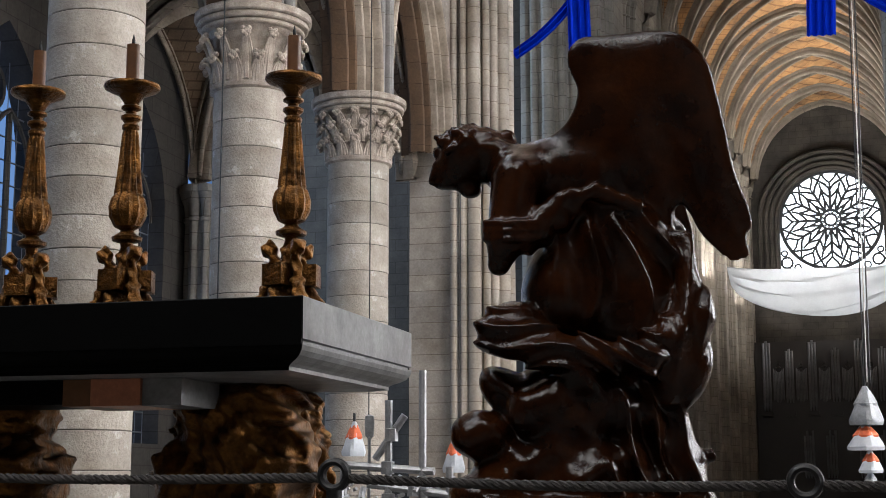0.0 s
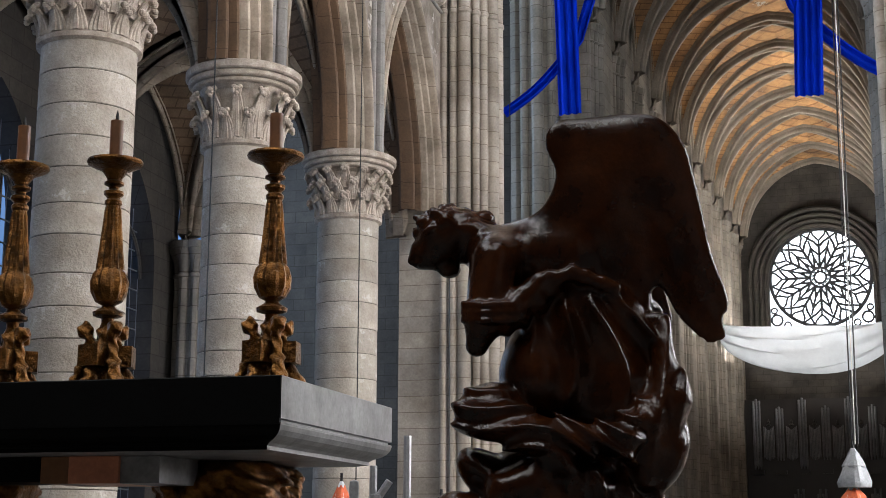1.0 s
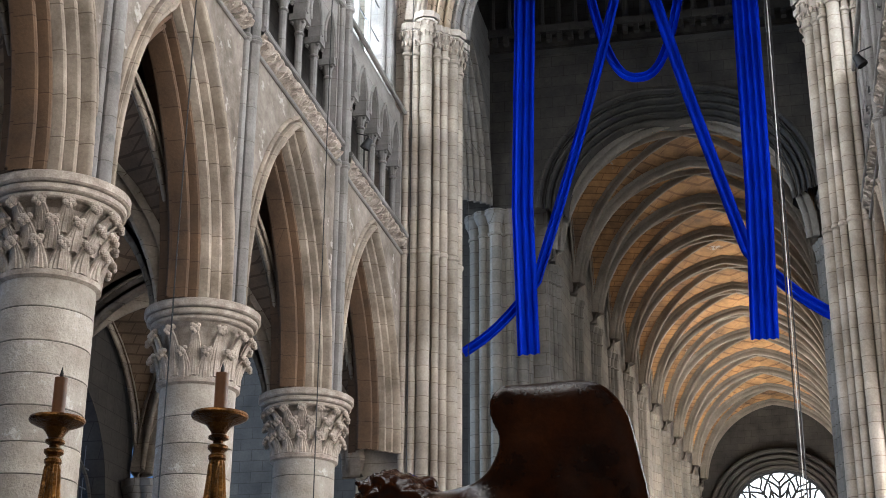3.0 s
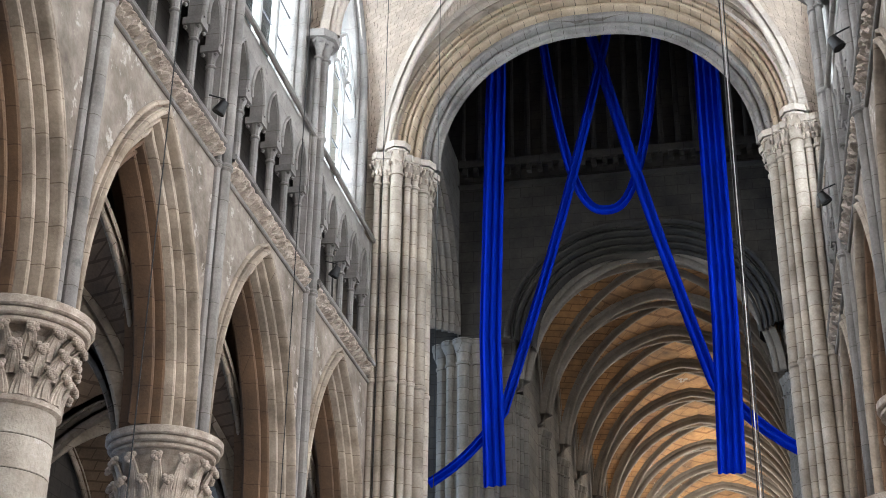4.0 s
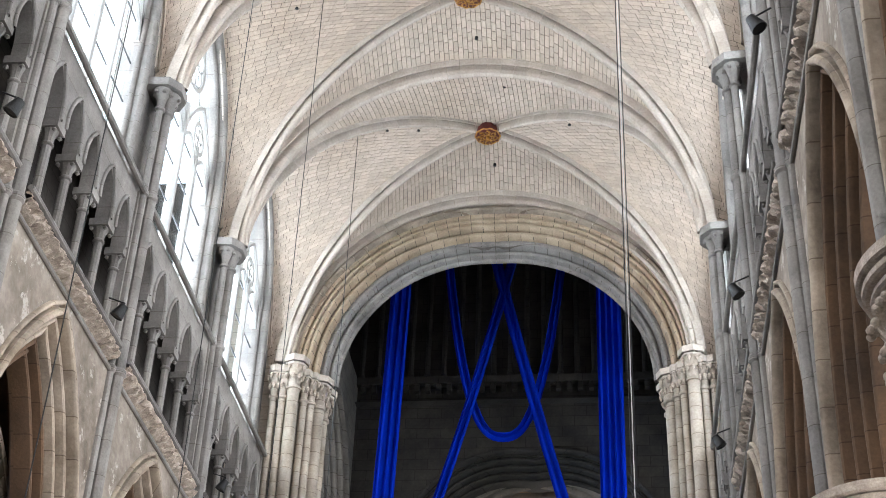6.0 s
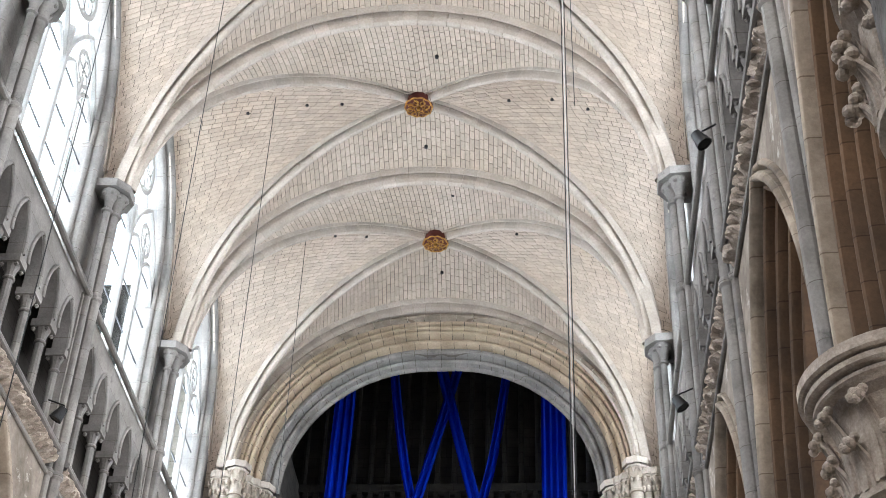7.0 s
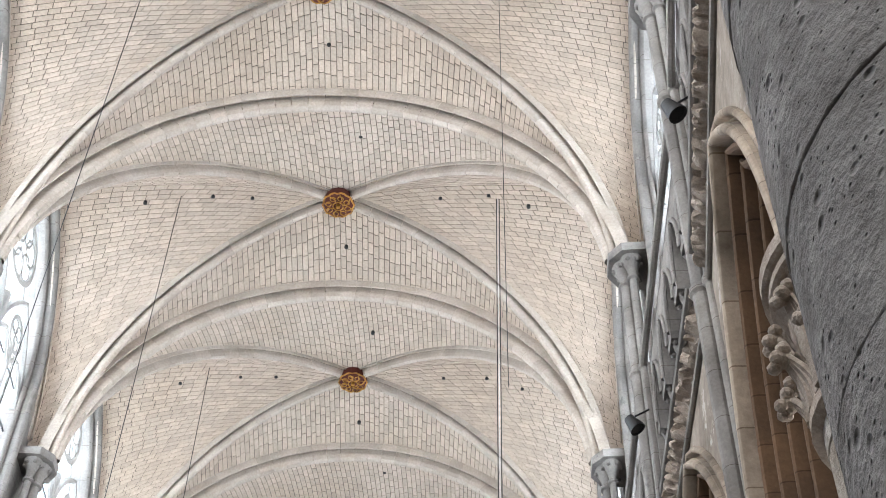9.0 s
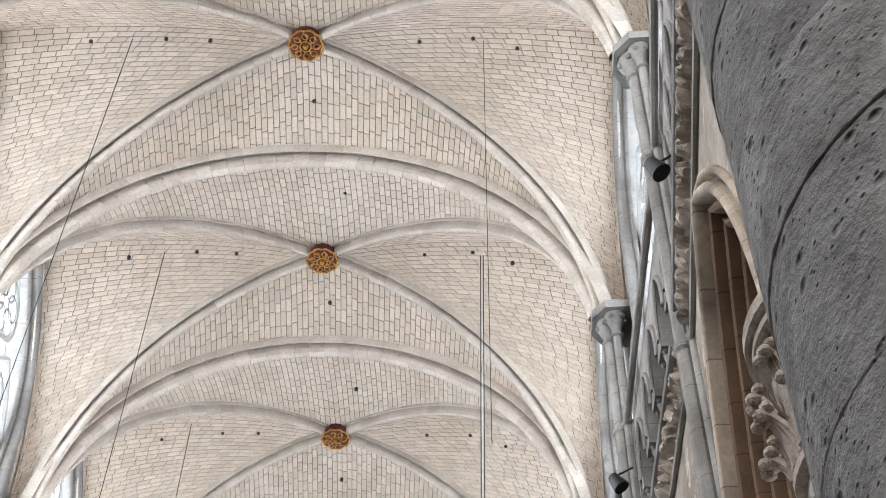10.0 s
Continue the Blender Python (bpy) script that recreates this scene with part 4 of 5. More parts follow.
for k, cx in enumerate((-4.0, -2.65, -1.3, 0.05, 1.4, 2.75, 4.0)):
    top = 9.5 if k % 2 == 0 else 9.0
    for j in (-1, 0, 1):
        organ_pipe(cx + j * 0.17, 5.9 if k % 2 else 5.4, top + (0.12 if j == 0 else 0), 0.075)
    part("turret", Geo().box(cx - 0.32, cx + 0.32, WY - 2.3, WY - 2.0, 5.1, 5.35), ORGANWOOD, organ)
    if k < 6:
        for j in range(8):
            organ_pipe(cx + 0.40 + j * 0.083, 6.05 - 0.16 * (3.5 - abs(j - 3.5)) / 3.5, 7.7 + 0.07 * abs(j - 3.5), 0.034)
        part("crest", Geo().lathe([(0.05, 7.95), (0.16, 8.02), (0.05, 8.15), (0.08, 8.22), (0.01, 8.4)], 8, (cx + 0.69, WY - 2.1, 0)), ORGANWOOD, organ)
for cx in (-1.9, -0.6, 1.3, 2.5):
    for j in range(4):
        organ_pipe(cx + j * 0.16, 1.4, 3.9 + 0.3 * (j % 2), 0.065)
in_nave(organ)

# white net slung under the rose
net = Geo()
rows = []
for i in range(33):
    u = i / 32
    s = -4.6 + 9.2 * u
    sag = 1.15 * (1 - (2 * u - 1) ** 2)
    rows.append([(s, 30 + 1.6 * (v / 10 - 0.5), 12.6 - 0.35 * sag - 2.35 * v / 10 * (0.35 + 0.65 * math.sin(math.pi * u) ** 0.6) + 0.10 * math.sin(v * 1.9 + 5 * u) + 0.05 * math.sin(v * 3.7 - 9 * u)) for v in range(11)])
net.grid(rows)
cloth = in_nave(link("hanging_net", net, WHITE))
tagged(cloth, "white cloth net slung across the nave below the rose window", "cloth")

# ---- closing walls ----
shell = Geo()
for sx in (-1, 1):
    if sx > 0:
        shell.grid([[(sx * 13.2, -10, 0), (sx * 13.2, -10, 16)], [(sx * 13.2, 34, 0), (sx * 13.2, 34, 16)]])
    else:
        shell.grid([[(-13.2, -10, 0), (-13.2, -10, 2.2)], [(-13.2, 34.3, 0), (-13.2, 34.3, 2.2)]])
        shell.grid([[(-13.2, -10, 2.2), (-13.2, -10, 16)], [(-13.2, 6.1, 2.2), (-13.2, 6.1, 16)]])
        for y0, y1 in zip(SPANS, SPANS[1:]):
            arch_panel(shell, lambda s, z, d: (-13.2 - d, s, z), (y0 + y1) / 2, (y1 - y0) / 2, 2.2, 8.0, 1.6, 2.8, 16, 0, 0.7)
    shell.grid([[(sx * 30, 34, 0), (sx * 30, 34, 30)], [(sx * 30, 50, 0), (sx * 30, 50, 30)]])
    shell.grid([[(sx * 7, 34, 0), (sx * 7, 34, 0.1)], [(sx * 30, 34, 0), (sx * 30, 34, 0.1)]])
    shell.grid([[(sx * 13.2, 34, 0), (sx * 13.2, 34, 30)], [(sx * 30, 34, 0), (sx * 30, 34, 30)]])
    shell.grid([[(sx * 5.9, 50, 0), (sx * 5.9, 50, 30)], [(sx * 30, 50, 0), (sx * 30, 50, 30)]])
    shell.grid([[(sx * 7, 34, 28), (sx * 7, 50, 28)], [(sx * 30, 34, 28), (sx * 30, 50, 28)]])
# Unseen wall and lid behind the camera, added to keep the sky out.
shell.grid([[(-14, -10, 0), (-14, -10, 30)], [(14, -10, 0), (14, -10, 30)]])
shell.grid([[(-14, -10, 29), (-14, 6.1, 29)], [(14, -10, 29), (14, 6.1, 29)]])
structure("wall_outer", shell, SHADE, "plain grey outer walls of aisles and transepts, plus unseen closing walls, darkened for shade", "wall")

for sx, watts in ((-1, 4600), (1, 900)):
    window_light("transept_window_light", (sx * 29, 42, 15), (0, 42, 12), 8.0, 14.0, watts, (0.52, 0.72, 1.0))
# Added slabs that keep sky light out of the gaps above the vaults.
sky_slabs = Geo()
for sx in (-1, 1):
    sky_slabs.grid([[(sx * 6.9, -10, 14.3), (sx * 6.9, 34, 14.3)], [(sx * 13.2, -10, 14.3), (sx * 13.2, 34, 14.3)]])
sky_slabs.grid([[(-7.2, -10, 29.4), (-7.2, 36.5, 29.4)], [(7.2, -10, 29.4), (7.2, 36.5, 29.4)]])
sky_slabs.grid([[(-8, 47, 27.4), (-8, 96, 27.4)], [(14, 47, 27.4), (14, 96, 27.4)]])
structure("ceiling_roof", sky_slabs, DARKSTONE, "added dark slabs over the vaults that block the sky", "ceiling")
for y0, y1 in zip(SPANS, SPANS[1:]):
    m = (y0 + y1) / 2
    win = thing("window", "blue-tinted aisle window with stone mullions", "window", kind="structure")
    ap = lambda s, z, d: (-13.2 - d, s, z)
    tr = Geo()
    for s in (-0.8, 0.0, 0.8):
        tr.tube([ap(m + s, 2.2, 0.4), ap(m + s, 9.0, 0.4)], 0.07, 6)
    for s in (-0.8, 0.8):
        tr.tube([ap(m + s + q, 7.8 + z, 0.4) for q, z in pointed(0.8, 1.3, 6)], 0.06, 6)
    ring(tr, ap, m, 9.45, 0.5, 0.05, 0.4)
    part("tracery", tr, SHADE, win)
    bars = Geo()
    for k in range(14):
        bars.tube([ap(m - 1.6, 2.5 + k * 0.5, 0.45), ap(m + 1.6, 2.5 + k * 0.5, 0.45)], 0.02, 4)
    for k in range(9):
        bars.tube([ap(m - 1.6 + k * 0.4, 2.2, 0.45), ap(m - 1.6 + k * 0.4, 10.5, 0.45)], 0.012, 4)
    part("saddle_bar", bars, LEAD, win)
# aisles
aisle_web, aisle_rib = Geo(), Geo()
for sx in (-1, 1):
    for k in range(len(SPANS) - 1):
        y0, y1 = SPANS[k], SPANS[k + 1]
        xa, xb = sorted((sx * 7.0, sx * 13.0))
        vault_bay(xa, xb, y0, y1, 8.8, (12.6, 12.6), ((xa + xb) / 2, (y0 + y1) / 2, 13.0), 12.8, aisle_rib, aisle_web, None, rng, w=0.19, drop=0.36, n=16, fine=False)
        if sx < 0:
            window_light("aisle_window_light", (sx * 12.9, (y0 + y1) / 2, 7.0), (0, (y0 + y1) / 2, 6.0), 2.2, 6.0, 45, (0.55, 0.72, 1.0))
        else:
            window_light("aisle_window_light", (sx * 12.9, (y0 + y1) / 2, 6.5), (0, (y0 + y1) / 2, 6.0), 3.0, 8.0, AISLE_WATTS, (1.0, 0.975, 0.97))
structure("ceiling_aisle", aisle_web, AISLEWEB, "brown plastered aisle vault", "ceiling")
structure("ceiling_aisle_ribs", aisle_rib, MOULD, "stone aisle ribs", "ceiling")
for y in SPANS:
    pier(-12.6, y, 0.5, 0, 8.9, NAVE, 10, True, 0.13)
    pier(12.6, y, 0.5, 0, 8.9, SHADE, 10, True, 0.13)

# ---- blue cloth strips in the crossing ----
def ribbon(pts, width, name_label, folds=3, across=Vector((1, 0, 0))):
    g = Geo()
    rows = []
    for i, p in enumerate(pts):
        p = Vector(p)
        d = (Vector(pts[min(i + 1, len(pts) - 1)]) - Vector(pts[max(i - 1, 0)])).normalized()
        side = d.cross(Vector((0, 1, 0))).normalized()
        rows.append([p + side * (width * (j / 12 - 0.5)) + Vector((0, 0.09 * math.sin(j / 12 * math.pi * 2 * folds + 0.3 * math.sin(i * 0.2)), 0)) for j in range(13)])
    g.grid(rows)
    ob = link("cloth_strip", g, BLUE)
    return tagged(ob, name_label, "cloth", "blue strips in the crossing")


BY = 39.5
ribbon([(-3.35, BY, 45), (-3.4, BY, 27), (-3.62, BY, 18), (-3.5, BY, 13.35)], 0.66, "long blue cloth strip hanging straight down the crossing")
ribbon([(3.35, BY, 45), (3.4, BY, 27), (3.35, BY, 18), (3.2, BY, 13.4)], 0.78, "long blue cloth strip hanging straight down the crossing", 4)


def slung(a, b, sag, n=24):
    return [(a[0] + (b[0] - a[0]) * i / n, BY + 0.25, a[2] + (b[2] - a[2]) * i / n - sag * math.sin(math.pi * i / n)) for i in range(n + 1)]


ribbon(slung((0.35, BY, 29.0), (-3.2, BY, 15.9), 0.6) + slung((-3.25, BY, 15.7), (-5.5, BY, 13.6), 0.25, 8), 0.32, "narrow blue cloth strip slung diagonally", 2)
ribbon(slung((-0.35, BY, 29.0), (2.9, BY, 16.2), 0.4) + slung((2.95, BY, 16.1), (5.6, BY, 13.8), 0.25, 8), 0.37, "narrow blue cloth strip slung diagonally", 2)
ribbon([(-2.0 + 4.0 * (i / 30), BY + 0.5, 22.15 + 7.5 * abs(2 * i / 30 - 1) ** 2.6 + 0.15 * (1 - i / 30)) for i in range(31)], 0.30, "blue cloth strip looped in the crossing", 2)


# pale overcast sky outside the upper windows
SKYGLOW = bpy.data.materials.new("overcast_sky_backdrop")
SKYGLOW.use_nodes = True
_t = SKYGLOW.node_tree
_e = _t.nodes.new("ShaderNodeEmission")
_e.inputs[0].default_value, _e.inputs[1].default_value = (0.90, 0.96, 1.0, 1), 2.2
_t.links.new(_e.outputs[0], _t.nodes["Material Output"].inputs["Surface"])
for sx in (-1, 1):
    g = Geo().grid([[(sx * 11, -4, 16), (sx * 11, -4, 38)], [(sx * 11, 40, 16), (sx * 11, 40, 38)]])
    tagged(link("backdrop", g, SKYGLOW), "pale overcast sky outside the clerestory", "sky", kind="structure")
g = Geo().grid([[(-5, 94, 12), (-5, 94, 24)], [(12, 94, 12), (12, 94, 24)]])
tagged(link("backdrop", g, SKYGLOW), "pale overcast sky outside the rose window", "sky", kind="structure")

DUSK = SKYGLOW.copy()
DUSK.name = "blue_sky_backdrop"
DUSK.node_tree.nodes["Emission"].inputs[0].default_value = (0.22, 0.42, 0.85, 1)
DUSK.node_tree.nodes["Emission"].inputs[1].default_value = 0.45
g = Geo().grid([[(-14.6, -4, 0), (-14.6, -4, 13)], [(-14.6, 40, 0), (-14.6, 40, 13)]])
tagged(link("backdrop", g, DUSK), "dim blue daylight outside the aisle windows", "sky", kind="structure")

# apse windows behind the camera
for x, ry in ((-6.5, 20), (0, 0), (6.5, -20)):
    window_light("apse_window_light", (x, -9.5 + abs(x) * 0.2, 22), (x * 0.2, 20, 12), 3.2, 9.0, APSE_WATTS, (1.0, 0.97, 0.92))


for sx, share in ((-1, 0.6), (1, 0.4)):
    for y in (-4.5, 1.5):
        window_light("apse_window_light", (sx * 6.6, y, 22.8), (0, y + 1, 15.5), 3.6, 8.0, WINDOW_WATTS * share, (1.0, 0.966, 0.985))


# ---- carved shapes ----
def surface(field, lo, hi, cell):
    """The skin of a solid given by its distance field, as points and four-sided faces."""
    ax = [np.arange(lo[i], hi[i] + cell, cell) for i in range(3)]
    X, Y, Z = np.meshgrid(*ax, indexing="ij")
    F = field(X, Y, Z)
    n = np.array(F.shape)
    c = n - 1
    acc, cnt = np.zeros((*c, 3)), np.zeros(c)
    base = np.stack([X, Y, Z], -1)[:-1, :-1, :-1]
    corner = lambda i, j, k: F[i:c[0] + i, j:c[1] + j, k:c[2] + k]
    for axis in range(3):
        for u in (0, 1):
            for v in (0, 1):
                o = [0, 0, 0]
                o[(axis + 1) % 3], o[(axis + 2) % 3] = u, v
                e = list(o)
                e[axis] = 1
                fa, fb = corner(*o), corner(*e)
                hit = (fa < 0) != (fb < 0)
                t = np.where(hit, fa / np.where(hit, fa - fb, 1), 0)
                for k in range(3):
                    acc[..., k] += np.where(hit, o[k] + (t if k == axis else 0), 0)
                cnt += hit
    live = cnt > 0
    index = -np.ones(c, int)
    index[live] = np.arange(live.sum())
    verts = base[live] + acc[live] / cnt[live][:, None] * cell
    faces = []
    for axis in range(3):
        a, b = F, np.roll(F, -1, axis)
        hit = ((a < 0) != (b < 0))
        sl = [slice(1, -1)] * 3
        sl[axis] = slice(0, -1)
        ids = np.argwhere(hit[tuple(sl)])
        off = np.array([1, 1, 1])
        off[axis] = 0
        ids = ids + off
        e1, e2 = np.eye(3, dtype=int)[(axis + 1) % 3], np.eye(3, dtype=int)[(axis + 2) % 3]
        q = np.stack([index[tuple((ids - d).T)] for d in (0 * e1, e1, e1 + e2, e2)], 1)
        flip = (a[tuple(ids.T)] < 0)
        q[~flip] = q[~flip][:, ::-1]
        faces.append(q)
    faces = np.concatenate(faces)
    return verts, faces[(faces >= 0).all(1)]


def solid(name, field, lo, hi, cell, mat):
    v, f = surface(field, lo, hi, cell)
    me = bpy.data.meshes.new(name)
    me.from_pydata(v.tolist(), [], f.tolist())
    me.materials.append(mat)
    me.polygons.foreach_set("use_smooth", [True] * len(me.polygons))
    me.update()
    return me


def blend(a, b, k):
    h = np.clip(0.5 + 0.5 * (b - a) / k, 0, 1)
    return b * (1 - h) + a * h - k * h * (1 - h)


def ball(P, c, r):
    d = [(P[i] - c[i]) / r[i] for i in range(3)]
    q = np.sqrt(d[0] ** 2 + d[1] ** 2 + d[2] ** 2)
    return (q - 1) * min(r)


def limb(P, a, b, ra, rb, flat=1.0):
    """A tapering round bar; flat squeezes it in depth."""
    a, b = np.array(a, float), np.array(b, float)
    ab = b - a
    pa = [P[i] - a[i] for i in range(3)]
    t = np.clip((pa[0] * ab[0] + pa[1] * ab[1] + pa[2] * ab[2]) / (ab @ ab), 0, 1)
    d = np.sqrt((pa[0] - t * ab[0]) ** 2 + ((pa[1] - t * ab[1]) / flat) ** 2 + (pa[2] - t * ab[2]) ** 2)
    return (d - (ra + (rb - ra) * t)) * min(1.0, flat + 0.25)


def angel_field(X, Y, Z):
    """A kneeling winged figure bowed forward on a cloud, in hundredths of its width; x forward is minus."""
    P = (X, Y, Z)
    # wing: a broad flat blade, rounded above and pointed below
    wing = blend(limb(P, (2.62, -0.5, 3.30), (4.0, -0.5, 3.34), 0.40, 0.36, 0.30), limb(P, (3.35, -0.5, 2.6), (3.5, -0.4, 1.2), 0.90, 0.90, 0.26), 0.25)
    wing = blend(wing, limb(P, (3.92, -0.5, 2.80), (4.86, -0.55, 0.45), 0.90, 0.49, 0.22), 0.2)
    wing = blend(wing, limb(P, (4.88, -0.55, 0.45), (5.14, -0.55, -0.15), 0.45, 0.22, 0.26), 0.1)
    wing = blend(wing, limb(P, (3.1, -0.45, 1.85), (2.05, -0.25, 1.50), 0.72, 0.44, 0.5), 0.45)
    reach = np.clip((2.4 - Z) / 1.5, 0, 1)
    wing = wing + 0.035 * np.abs(np.sin(4.6 * (X + 0.36 * Z))) * reach + 0.012 * np.sin(13 * (X + 0.36 * Z) + 2 * np.sin(3 * Z)) * reach
    far = blend(limb(P, (3.3, 1.0, 2.7), (3.8, 1.1, 2.8), 0.34, 0.34, 0.3), limb(P, (3.4, 1.1, 2.8), (4.5, 1.2, 0.4), 0.7, 0.2, 0.3), 0.4)
    # bowed back, shoulders and draped body
    back = blend(limb(P, (1.42, 0.0, 1.30), (2.6, 0.1, 1.30), 0.56, 0.90), limb(P, (1.35, 0.15, 1.38), (0.85, 0.25, 1.62), 0.34, 0.28), 0.3)
    torso = blend(back, ball(P, (2.95, 0.1, -0.12), (1.42, 1.10, 1.25)), 0.35)
    torso = blend(torso, ball(P, (3.3, 0.1, -1.2), (1.15, 1.05, 1.0)), 0.4)
    ray = np.arctan2(X - 2.55, 1.9 - Z)
    folds = (0.5 - np.abs(np.sin(10.5 * ray + 0.5 * np.sin(2.5 * Z)))) * -0.24 * np.clip((0.60 - Z) / 0.5, 0, 1) * np.clip((Z + 2.0) / 0.8, 0, 1)
    torso = torso + folds
    collar = blend(limb(P, (1.62, -0.98, 0.20), (2.05, -0.98, 0.70), 0.17, 0.17), limb(P, (2.05, -0.98, 0.70), (2.65, -0.95, 0.84), 0.17, 0.16), 0.06)
    collar = blend(collar, limb(P, (2.65, -0.95, 0.84), (3.35, -0.85, 0.62), 0.16, 0.13), 0.06) + 0.035 * np.abs(np.sin(9 * (X - 0.5 * Z)))
    torso = blend(torso, collar, 0.2)
    head = blend(ball(P, (0.48, 0.25, 1.72), (0.56, 0.50, 0.50)), ball(P, (0.22, 0.25, 1.40), (0.34, 0.30, 0.30)), 0.12)
    head = blend(head, limb(P, (-0.06, 0.25, 1.50), (-0.18, 0.25, 1.26), 0.13, 0.07), 0.08)
    head = blend(head, ball(P, (0.02, 0.25, 1.20), (0.16, 0.2, 0.09)), 0.06)
    head = blend(head, ball(P, (0.52, 0.25, 1.10), (0.20, 0.2, 0.15)), 0.10)
    head = blend(head, ball(P, (0.66, 0.25, 1.84), (0.56, 0.5, 0.40)), 0.1)
    hr = np.random.RandomState(5)
    for _ in range(60):
        th, ph = hr.uniform(-0.9, 2.6), hr.uniform(-1.2, 1.2)
        c = (0.50 + 0.58 * np.sin(th - 0.6) * np.cos(ph), 0.25 + 0.52 * np.sin(ph), 1.72 + 0.52 * np.cos(th - 0.6) * np.cos(ph))
        if c[0] < 0.12 and c[2] < 1.75:
            continue
        head = blend(head, limb(P, c, (c[0] + hr.uniform(-0.14, 0.14), c[1], c[2] + hr.uniform(-0.10, 0.04)), 0.085, 0.06), 0.04)
    lock = blend(ball(P, (1.15, 0.2, 2.02), (0.20, 0.2, 0.17)), ball(P, (0.95, -0.1, 1.75), (0.25, 0.25, 0.2)), 0.1)
    f = blend(blend(head, lock, 0.08), torso, 0.18)
    # near arm with a banded sleeve and lowered hand
    arm = blend(limb(P, (1.28, -0.62, 1.10), (1.10, -0.85, 0.05), 0.42, 0.33), limb(P, (1.10, -0.85, 0.0), (0.98, -0.75, -0.38), 0.33, 0.20), 0.12)
    cuff = None
    for z in (0.30, 0.17, 0.03):
        band = np.minimum(limb(P, (0.74, -0.92, z), (1.08, -1.24, z - 0.06), 0.06, 0.06), limb(P, (1.08, -1.24, z - 0.06), (1.62, -1.10, z - 0.02), 0.06, 0.06))
        cuff = band if cuff is None else np.minimum(cuff, band)
    f = blend(f, arm, 0.40)
    f = blend(f, cuff, 0.05)
    sleeve = limb(P, (1.50, -0.85, 0.05), (2.15, -0.75, 0.60), 0.26, 0.28)
    sleeve = sleeve + 0.035 * np.sin(13 * (X + 0.6 * Z))
    f = blend(f, sleeve, 0.12)
    f = blend(f, ball(P, (2.0, -0.2, -0.85), (0.62, 0.8, 0.8)), 0.3)
    # swirl of cloth round the hips
    swirl = limb(P, (0.95, -0.9, -1.55), (2.1, -1.1, -1.95), 0.42, 0.36)
    swirl = blend(swirl, limb(P, (2.1, -1.1, -1.95), (3.4, -1.05, -2.0), 0.32, 0.30), 0.15)
    swirl = blend(swirl, limb(P, (3.4, -1.05, -2.0), (4.3, -0.7, -1.25), 0.32, 0.34), 0.2)
    swirl = blend(swirl, limb(P, (4.3, -0.7, -1.25), (4.15, -0.5, 0.1), 0.32, 0.18), 0.2)
    swirl = blend(swirl, limb(P, (4.25, -0.5, -1.3), (3.9, -0.4, -2.4), 0.42, 0.45), 0.3)
    lean = np.clip((X - 3.5) / 0.5, 0, 1)
    swirl = swirl + (np.abs(np.sin(9.0 * (Z + 0.30 * X + 0.2 * np.sin(2.2 * X)))) - 0.5) * 0.13 * (1 - lean) + (np.abs(np.sin(8.0 * (X - 0.18 * Z))) - 0.5) * 0.09 * lean
    swirl = blend(swirl, ball(P, (4.0, -0.4, -1.95), (0.62, 0.65, 0.80)) + 0.04 * np.sin(9 * (X - 0.4 * Z)), 0.15)
    f = blend(f, swirl, 0.12)
    f = blend(f, ball(P, (1.25, -0.7, -1.5), (0.55, 0.5, 0.50)), 0.15)
    # knees, cloud and the trailing skirt
    low = blend(ball(P, (1.05, -0.3, -2.45), (0.42, 0.5, 0.40)), ball(P, (2.3, -0.2, -2.8), (1.5, 1.0, 0.85)), 0.15)
    low = blend(low, limb(P, (1.35, -0.9, -2.95), (2.3, -1.0, -2.35), 0.30, 0.34), 0.12)
    low = blend(low, ball(P, (0.75, -0.4, -3.25), (0.55, 0.6, 0.45)), 0.1)
    low = blend(low, ball(P, (2.2, 0.0, -3.9), (1.75, 1.2, 0.9)), 0.2)
    low = blend(low, ball(P, (0.9, -0.3, -4.2), (0.8, 0.9, 0.45)), 0.1)
    low = blend(low, limb(P, (3.6, 0, -2.6), (4.45, 0.1, -4.6), 0.65, 0.45), 0.2)
    low = low + (np.abs(np.sin(6.2 * (X + 0.35 * Z + 0.08 * np.sin(3 * Z)))) - 0.5) * 0.16 * np.clip((X - 2.6) / 0.5, 0, 1) + 0.05 * np.sin(4 * X + 3 * np.sin(2.5 * Z)) + 0.02 * np.sin(9 * X + 7 * Z)
    f = blend(f, low, 0.12)
    base = np.maximum(np.abs(Z + 5.6) - 1.3, np.sqrt((X - 2.4) ** 2 + Y ** 2) - 2.1)
    f = blend(f, base, 0.2)
    f = blend(f, wing, 0.12)
    f = blend(f, far, 0.2)
    return f


angel = new("angel_statue", solid("angel_statue", angel_field, (-0.5, -2.3, -6.4), (6.0, 2.5, 4.2), 0.045, BRONZE))
YAW0 = radians(15.0)
K = 0.1515
angel.matrix_world = Matrix(((K * math.cos(YAW0), -K * math.sin(YAW0), 0, 1.981), (K * math.sin(YAW0), K * math.cos(YAW0), 0, 3.663), (0, 0, K * 1.0125, 1.926), (0, 0, 0, 1)))
tagged(angel, "dark varnished wooden statue of a kneeling winged figure on a cloud", "statue")
pedestal = thing("pedestal", "dark marble pedestal under the statue", "pedestal", (2.3, 4.1, 0.4))
part("block", Geo().lathe([(0.42, 0), (0.42, 0.08), (0.36, 0.12), (0.36, 0.36), (0.40, 0.40), (0.40, 0.46)], 8), SLABDARK, pedestal)

